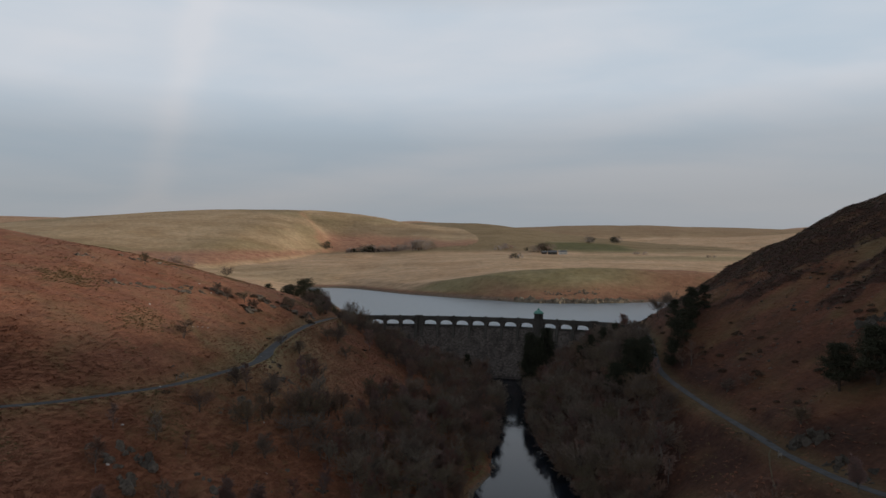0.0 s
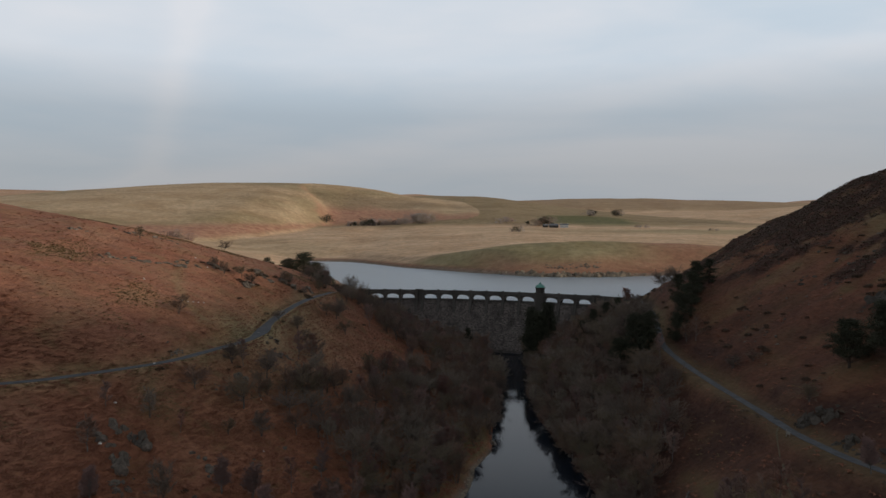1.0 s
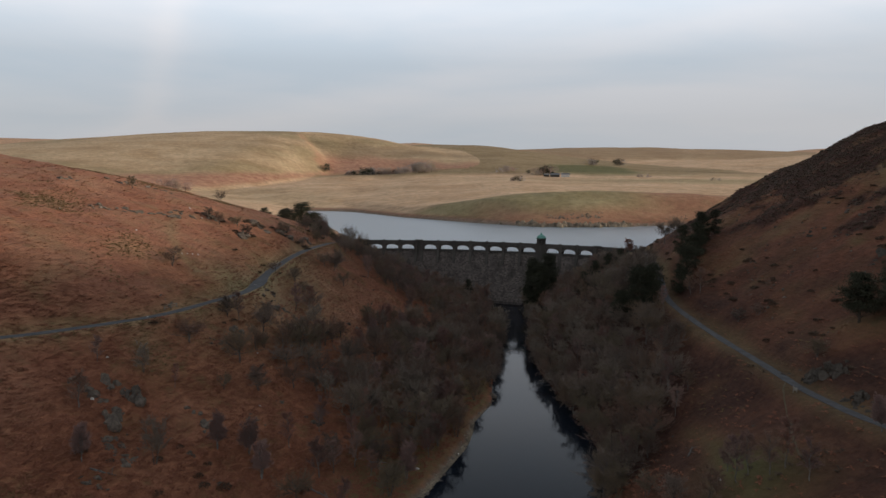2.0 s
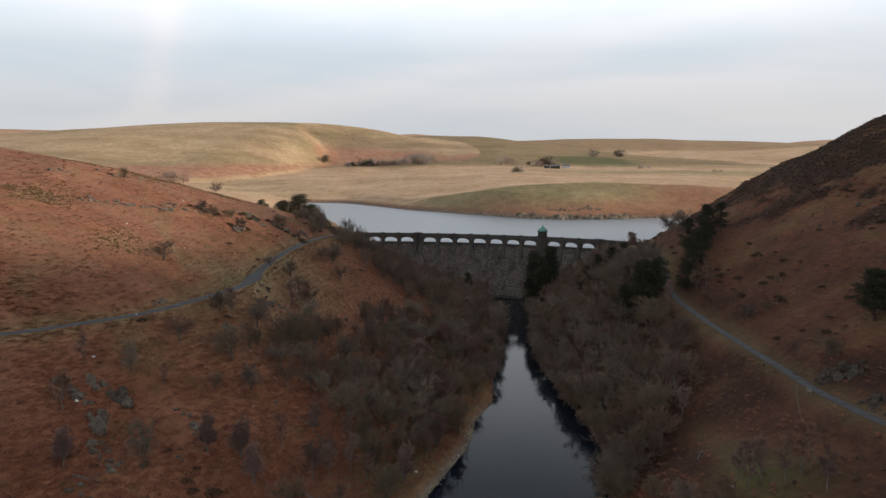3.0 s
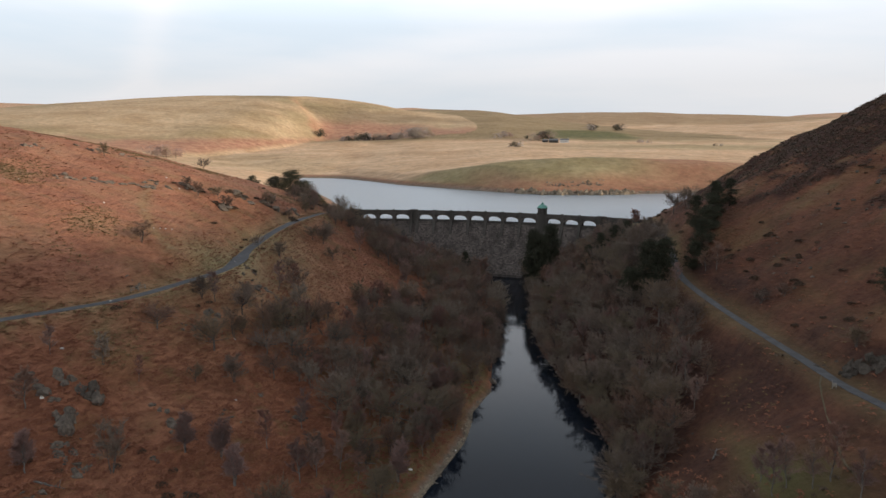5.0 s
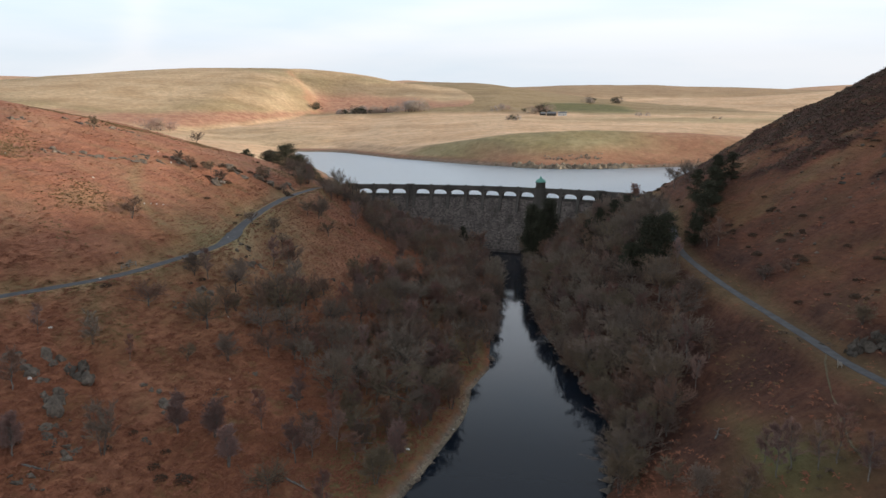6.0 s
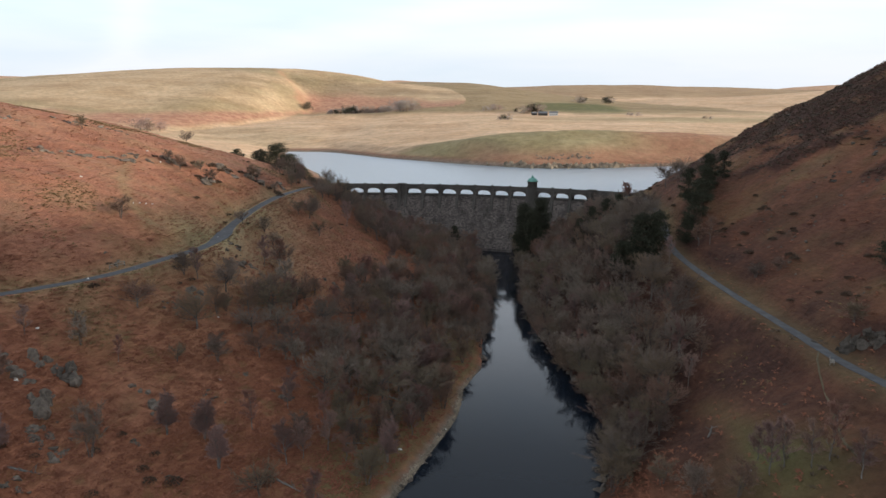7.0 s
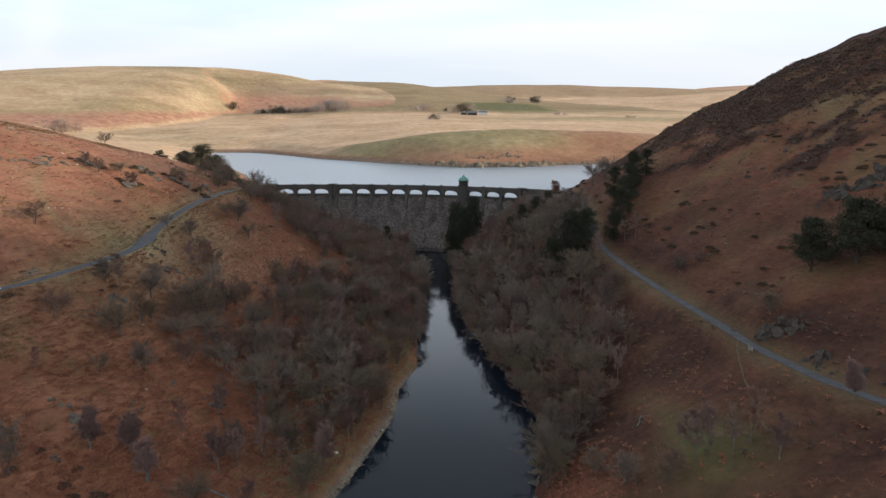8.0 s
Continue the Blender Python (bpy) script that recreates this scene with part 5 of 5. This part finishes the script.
def build_scrub():
    rng = random.Random(31)
    dark = [scrub_mesh("scrub", s, HEATHER) for s in range(4)]
    count = 0
    # thick patches round the outcrops above the west road
    for x, y in ((-91, 240), (-79, 239), (-78, 256), (-70, 266), (-64, 268), (-86, 246)):
        for k in range(4):
            px, py = x + rng.gauss(0, 2.6), y + rng.gauss(0, 3.5)
            ob = new("heather_bush", rng.choice(dark))
            s = rng.uniform(0.9, 1.8)
            ob.matrix_basis = pose(px, py, zat(px, py) - 0.1, 0, 0, rng.uniform(0, 360)) @ Matrix.Diagonal((s, s, s * rng.uniform(0.6, 0.9), 1))
            tagged(ob, "dark heather bush beside grey rock outcrops", "shrub", "heather bushes")
    for tries in range(2600):
        east = rng.random() < 0.6
        y = rng.uniform(90, 330)
        x = rng.uniform(76, 190) if east else rng.uniform(-150, 5)
        n = float(noise2(np.array([x]), np.array([y]), 18, 61, 2)[0])
        z = zat(x, y)
        if n < (0.1 if east else 0.4) or z < 2 or (not east and z > 50) or float(road_near(np.array([x]), np.array([y]))[0][0]) < 3.2:
            continue
        if count >= 250:
            break
        count += 1
        ob = new("heather_bush", rng.choice(dark))
        s = rng.uniform(0.6, 1.5)
        ob.matrix_basis = pose(x, y, z - 0.1, 0, 0, rng.uniform(0, 360)) @ Matrix.Diagonal((s, s, s * rng.uniform(0.5, 0.9), 1))
        tagged(ob, "dark brown heather bush on the slope", "shrub", "heather bushes")


def scatter(name, label, category, mat, points, rng, size, rise, blades):
    """Many small clumps in one mesh: each is a fan of arching blades."""
    pts = np.array(points)
    z = ground_z(pts[:, 0], pts[:, 1])
    verts, faces = [], []
    for (x, y), h in zip(points, z):
        s = size * rng.uniform(0.6, 1.4)
        turn = rng.uniform(0, 6.28)
        for b in range(blades):
            a = turn + 6.283 * b / blades + rng.uniform(-0.4, 0.4)
            ca, sa = math.cos(a), math.sin(a)
            up = s * rise * rng.uniform(0.6, 1.3)
            w = s * rng.uniform(0.1, 0.22)
            o = len(verts)
            verts += [(x - sa * w * 0.4, y + ca * w * 0.4, h - 0.08), (x + sa * w * 0.4, y - ca * w * 0.4, h - 0.08),
                      (x + ca * s * 0.5 + sa * w, y + sa * s * 0.5 - ca * w, h + up), (x + ca * s * 0.5 - sa * w, y + sa * s * 0.5 + ca * w, h + up),
                      (x + ca * s, y + sa * s, h + up * 0.25)]
            faces += [(o, o + 1, o + 2, o + 3), (o + 3, o + 2, o + 4)]
    tagged(mesh_part(name, verts, faces, mat), label, category, kind="stuff")


def sample(rng, n, test):
    """n places in the gorge at which test(x, y, z) is mostly true."""
    out = []
    gen = np.random.default_rng(rng.randrange(1 << 30))
    while len(out) < n:
        m = 40000
        x, y = gen.uniform(-170, 185, m), 72 + 300 * gen.random(m) ** 1.25
        keep = (gen.random(m) > smooth(y, 325, 372)) & ((x > 70) | (y < 350)) & ((x < river_left(y) - 1) | (x > river_right(y) + 1))
        x, y = x[keep], y[keep]
        z = base_z(x, y)
        keep = (z > 1.2) & (gen.random(len(x)) < test(x, y, z))
        x, y = x[keep], y[keep]
        keep = road_near(x, y)[0] > 2.3
        out += list(zip(x[keep].tolist(), y[keep].tolist()))
    return out[:n]


def build_cover():
    rng = random.Random(91)

    def fern(x, y, z):
        wood = np.maximum(wood_left(x, y), wood_right(x, y))
        high = smooth(x, 84, 106) * smooth(z, 40, 60)
        return np.clip(0.95 - 0.7 * wood - 0.6 * high - 0.88 * smooth(x, 25, 50) - 0.85 * smooth(-x, 55, 80) * smooth(y, 125, 160), 0.03, 1) * smooth(noise2(x, y, 11, 71, 2), -0.9, 0.0)

    def turf(x, y, z):
        d, _ = road_near(x, y)
        n = noise2(x, y, 34, 23) + 0.5 * noise2(x, y, 60, 22)
        return np.clip(smooth(n, 0.3, 0.7) + 0.6 * (1 - smooth(d, 2.5, 5)), 0, 1) * 0.9 * (1 - 0.9 * smooth(x, 40, 60))

    scatter("bracken", "dead rust-brown bracken covering the hillsides", "bracken", FERN, sample(rng, 36000, fern), rng, 0.85, 0.17, 5)
    scatter("moor_grass", "pale tussocks of winter moor grass", "grass", TUSSOCK, sample(rng, 7000, turf), rng, 0.6, 0.28, 5)
    # the few clumps low on the east slope are added to darken it like shade
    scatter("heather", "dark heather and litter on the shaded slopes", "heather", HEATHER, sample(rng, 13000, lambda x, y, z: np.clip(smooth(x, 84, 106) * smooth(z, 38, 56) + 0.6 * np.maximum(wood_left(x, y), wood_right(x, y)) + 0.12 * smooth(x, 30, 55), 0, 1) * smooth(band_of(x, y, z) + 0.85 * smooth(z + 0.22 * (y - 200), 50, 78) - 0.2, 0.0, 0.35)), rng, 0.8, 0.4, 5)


build_scrub()
build_cover()

# ---------------------------------------------------------------- across the reservoir


def far_tree_mesh(seed, wide, n=1100):
    rng = random.Random(seed)
    v, f = [], []
    blobs = [(Vector((rng.gauss(0, 0.3) * wide, rng.gauss(0, 0.3) * wide, rng.uniform(0.2, 0.82))), rng.uniform(0.16, 0.28)) for _ in range(18)]
    for k in range(n):
        c, r = rng.choice(blobs)
        p = c + Vector((rng.gauss(0, r * 0.6) * wide, rng.gauss(0, r * 0.6) * wide, rng.gauss(0, r * 0.5)))
        p.z = max(p.z, 0.03)
        d = Vector((rng.uniform(-1, 1), rng.uniform(-1, 1), rng.uniform(-0.3, 1))).normalized()
        twig(v, f, p, d, rng.uniform(0.06, 0.13), 0.02, rng)
    tv, tf = [], []
    tube(tv, tf, [Vector((0, 0, -0.05)), Vector((0.01, 0, 0.35)), Vector((0, 0.02, 0.75))], [0.03, 0.022, 0.008], 5)
    return (v, f), (tv, tf)


def build_far_trees():
    rng = random.Random(8)
    kinds = []
    for s, (wide, mat, label) in enumerate(((1.1, HAZED_TWIGS, "distant leafless tree at the foot of the hills"), (1.0, NEEDLES, "distant dark evergreen tree"), (1.3, HAZED_TWIGS, "distant leafless tree at the foot of the hills"), (0.32, NEEDLES, "distant narrow dark conifer"))):
        (v, f), (tv, tf) = far_tree_mesh(s + 40, wide)
        ob = tagged(new("distant_tree"), label, "tree", "distant trees")
        mesh_part("trunk", tv, tf, BARK, ob)
        mesh_part("crown", v, f, mat, ob)
        kinds.append([ob, True])

    def put(k, x, y, h):
        src, first = kinds[k]
        m = pose(x, y, zat(x, y) - 0.1, 0, 0, rng.uniform(0, 360)) @ Matrix.Diagonal((h, h, h, 1))
        if first:
            src.matrix_basis, kinds[k][1] = m, False
        else:
            copy_at(src, m)

    put(1, -256, 1414, 19)
    for x in np.linspace(-204, -92, 21):
        put(rng.choice((0, 2, 2, 0, 0, 2, 1)), x + rng.uniform(-5, 5), 1388 + rng.uniform(-10, 22), rng.uniform(8, 18))
    put(3, -160, 1392, 17), put(3, -155, 1394, 14), put(3, -166, 1394, 13)
    for x in np.linspace(-74, -38, 7):
        put(rng.choice((0, 2)), x, 1366 + rng.uniform(-6, 8), rng.uniform(16, 24))
    for x, y, k, h in ((104, 1072, 1, 13), (110, 1074, 0, 10), (96, 1075, 0, 8), (110, 1350, 2, 18), (96, 1340, 0, 14), (120, 1362, 0, 12), (148, 1320, 1, 10), (168, 1300, 2, 22), (178, 1302, 1, 26), (186, 1306, 2, 24), (160, 1296, 0, 15),
                       (192, 1288, 1, 12), (316, 1560, 2, 20), (322, 1566, 1, 22), (384, 1600, 1, 24), (390, 1606, 2, 20), (356, 1250, 0, 9), (345, 1255, 0, 8), (338, 1248, 0, 7), (428, 1128, 0, 7), (440, 1132, 0, 6),
                       (-178, 470, 2, 6), (-186, 474, 2, 7), (-170, 468, 0, 5), (-408, 985, 2, 19), (-396, 988, 0, 17), (-384, 992, 2, 15), (-402, 992, 0, 15)):
        put(k, x, y, h * (0.78 if y > 1000 else 1.0))


def box_bm(x0, x1, y0, y1, z0, z1):
    bm = bmesh.new()
    bmesh.ops.create_cube(bm, size=1, matrix=Matrix.Translation(((x0 + x1) / 2, (y0 + y1) / 2, (z0 + z1) / 2)) @ Matrix.Diagonal((x1 - x0, y1 - y0, z1 - z0, 1)))
    return bm


def build_farm():
    def house(name, label, x, y, turn, w, d, h, mat, roof):
        ob = tagged(new(name), label, "building", "farm buildings")
        ob.matrix_basis = pose(x, y, zat(x, y) - 0.3, 0, 0, turn)
        part("wall", box_bm(-w / 2, w / 2, -d / 2, d / 2, 0, h), mat, ob)
        bm = bmesh.new()
        e = 0.4
        vs = [bm.verts.new(p) for p in ((-w / 2 - e, -d / 2 - e, h), (w / 2 + e, -d / 2 - e, h), (w / 2 + e, d / 2 + e, h), (-w / 2 - e, d / 2 + e, h), (-w / 2 - e, 0, h + d * 0.42), (w / 2 + e, 0, h + d * 0.42))]
        for q in ((0, 1, 5, 4), (2, 3, 4, 5), (0, 4, 3), (1, 2, 5), (3, 2, 1, 0)):
            bm.faces.new([vs[k] for k in q])
        r = part("roof", bm, roof, ob)
        return ob, r

    ob, r = house("farmhouse", "low whitewashed farmhouse with a slate roof", 207, 1248, -8, 15, 7, 4.6, WHITEWASH, SLATE)
    part("chimney", box_bm(-6.6, -5.6, -0.5, 0.5, 6.2, 8.6), WHITEWASH, r)
    part("chimney", box_bm(5.6, 6.6, -0.5, 0.5, 6.2, 8.6), WHITEWASH, r)
    for x in (-5, -2, 2, 5):
        part("window", box_bm(x - 0.5, x + 0.5, -3.56, -3.44, 1.4, 2.8), DARK_GLASS, ob)
    house("barn", "long dark barn with a slate roof", 189, 1254, -4, 16, 8, 4.0, DRESSED, SLATE)
    house("barn", "small dark barn with a slate roof", 175, 1262, 10, 9, 6, 3.6, DRESSED, SLATE)


build_far_trees()
build_farm()


# ---------------------------------------------------------------- small built things


def build_fence():
    """A short run of posts and rails beside the west road."""
    fence = tagged(new("fence"), "short grey wooden post-and-rail fence by the road", "fence")
    line = [(-73.2, 154), (-72.4, 156), (-71.6, 158)]
    for x, y in line:
        z = zat(x, y)
        part("post", box_bm(x - 0.08, x + 0.08, y - 0.08, y + 0.08, z - 0.3, z + 1.1), WOOD, fence)
    for a, b in zip(line, line[1:]):
        za, zb = zat(*a), zat(*b)
        for h in (0.55, 1.1):
            bm = bmesh.new()
            q = [bm.verts.new(p) for p in ((a[0] - 0.05, a[1], za + h), (a[0] + 0.05, a[1], za + h), (a[0] + 0.05, a[1], za + h + 0.14), (a[0] - 0.05, a[1], za + h + 0.14))]
            r = [bm.verts.new(p) for p in ((b[0] - 0.05, b[1], zb + h), (b[0] + 0.05, b[1], zb + h), (b[0] + 0.05, b[1], zb + h + 0.14), (b[0] - 0.05, b[1], zb + h + 0.14))]
            for k in range(4):
                bm.faces.new((q[k], q[(k + 1) % 4], r[(k + 1) % 4], r[k]))
            bm.faces.new(q[::-1]), bm.faces.new(r)
            part("rail", bm, WOOD, fence)


def build_bench():
    """A pale timber bench at the edge of the east road."""
    x, y = 69.8, 116.4
    bench = tagged(new("bench"), "pale weathered timber bench beside the track", "bench")
    bench.matrix_basis = pose(x, y, zat(x, y), 0, 0, 62)
    for k in range(3):
        part("seat_board", box_bm(-1.1, 1.1, -0.34 + k * 0.24, -0.14 + k * 0.24, 0.44, 0.5), WOOD, bench)
    part("back_board", box_bm(-1.1, 1.1, 0.38, 0.44, 0.6, 0.95), WOOD, bench)
    for sx in (-0.9, 0.9):
        part("leg", box_bm(sx - 0.06, sx + 0.06, -0.32, -0.2, -0.25, 0.44), WOOD, bench)
        part("leg", box_bm(sx - 0.06, sx + 0.06, 0.3, 0.42, -0.25, 0.95), WOOD, bench)


def build_shore_wall():
    """The low stone wall that runs on from the dam along the reservoir."""
    line = [(89.5, 323.5), (93, 332), (97, 344), (104, 360), (113, 378), (124, 396), (138, 414)]
    wall = tagged(new("shore_wall"), "low grey stone wall along the reservoir's edge", "wall", kind="structure")
    rng = random.Random(3)
    for a, b in zip(line, line[1:]):
        a, b = Vector(a), Vector(b)
        n = int((b - a).length / 1.5)
        side = Vector((b.y - a.y, a.x - b.x)).normalized() * 0.3
        for k in range(n):
            p, q = a.lerp(b, k / n), a.lerp(b, (k + 0.98) / n)
            h = 1.25 + rng.uniform(-0.08, 0.08)
            zp, zq = zat(p.x, p.y), zat(q.x, q.y)
            ring = [(p - side, zp), (p + side, zp), (q + side, zq), (q - side, zq)]
            verts = [(c.x, c.y, z - 0.5) for c, z in ring] + [(c.x, c.y, z + h) for c, z in ring]
            mesh_part("wall_block", verts, [(0, 1, 5, 4), (1, 2, 6, 5), (2, 3, 7, 6), (3, 0, 4, 7), (4, 5, 6, 7)], MASONRY, wall)


def build_logs():
    """Fallen, bleached trunks with a few broken boughs left on them."""
    rng = random.Random(52)
    for x, y, length, turn in ((-62, 97.5, 4.5, 10), (-25.5, 111, 5.0, -25), (-15.8, 126, 4.0, 20), (-8.5, 147, 4.5, -15), (-5.0, 151, 3.5, 35), (49, 116, 4.0, 60)):
        log = tagged(new("fallen_log"), "bleached fallen tree trunk with broken boughs", "log", "fallen logs")
        c, s = math.cos(radians(turn)), math.sin(radians(turn))
        pts = []
        for k in range(7):
            d = (k / 6 - 0.5) * length
            px, py = x + c * d + rng.uniform(-0.1, 0.1), y + s * d + rng.uniform(-0.1, 0.1)
            pts.append(Vector((px, py, zat(px, py) + 0.16)))
        v, f = [], []
        tube(v, f, pts, [0.2 - 0.018 * k for k in range(7)], 7)
        mesh_part("trunk", v, f, BIRCH, log, smooth_faces=True)
        for b in range(4):
            p = pts[2 + b]
            d = Vector((rng.uniform(-1, 1), rng.uniform(-1, 1), rng.uniform(0.3, 0.9))).normalized() * rng.uniform(0.8, 1.6)
            v, f = [], []
            tube(v, f, [p, p + d * 0.6 + Vector((0, 0, 0.05)), p + d], [0.07, 0.05, 0.02], 5)
            mesh_part("bough", v, f, BIRCH, log, smooth_faces=True)


build_fence()
build_logs()
build_bench()
build_shore_wall()
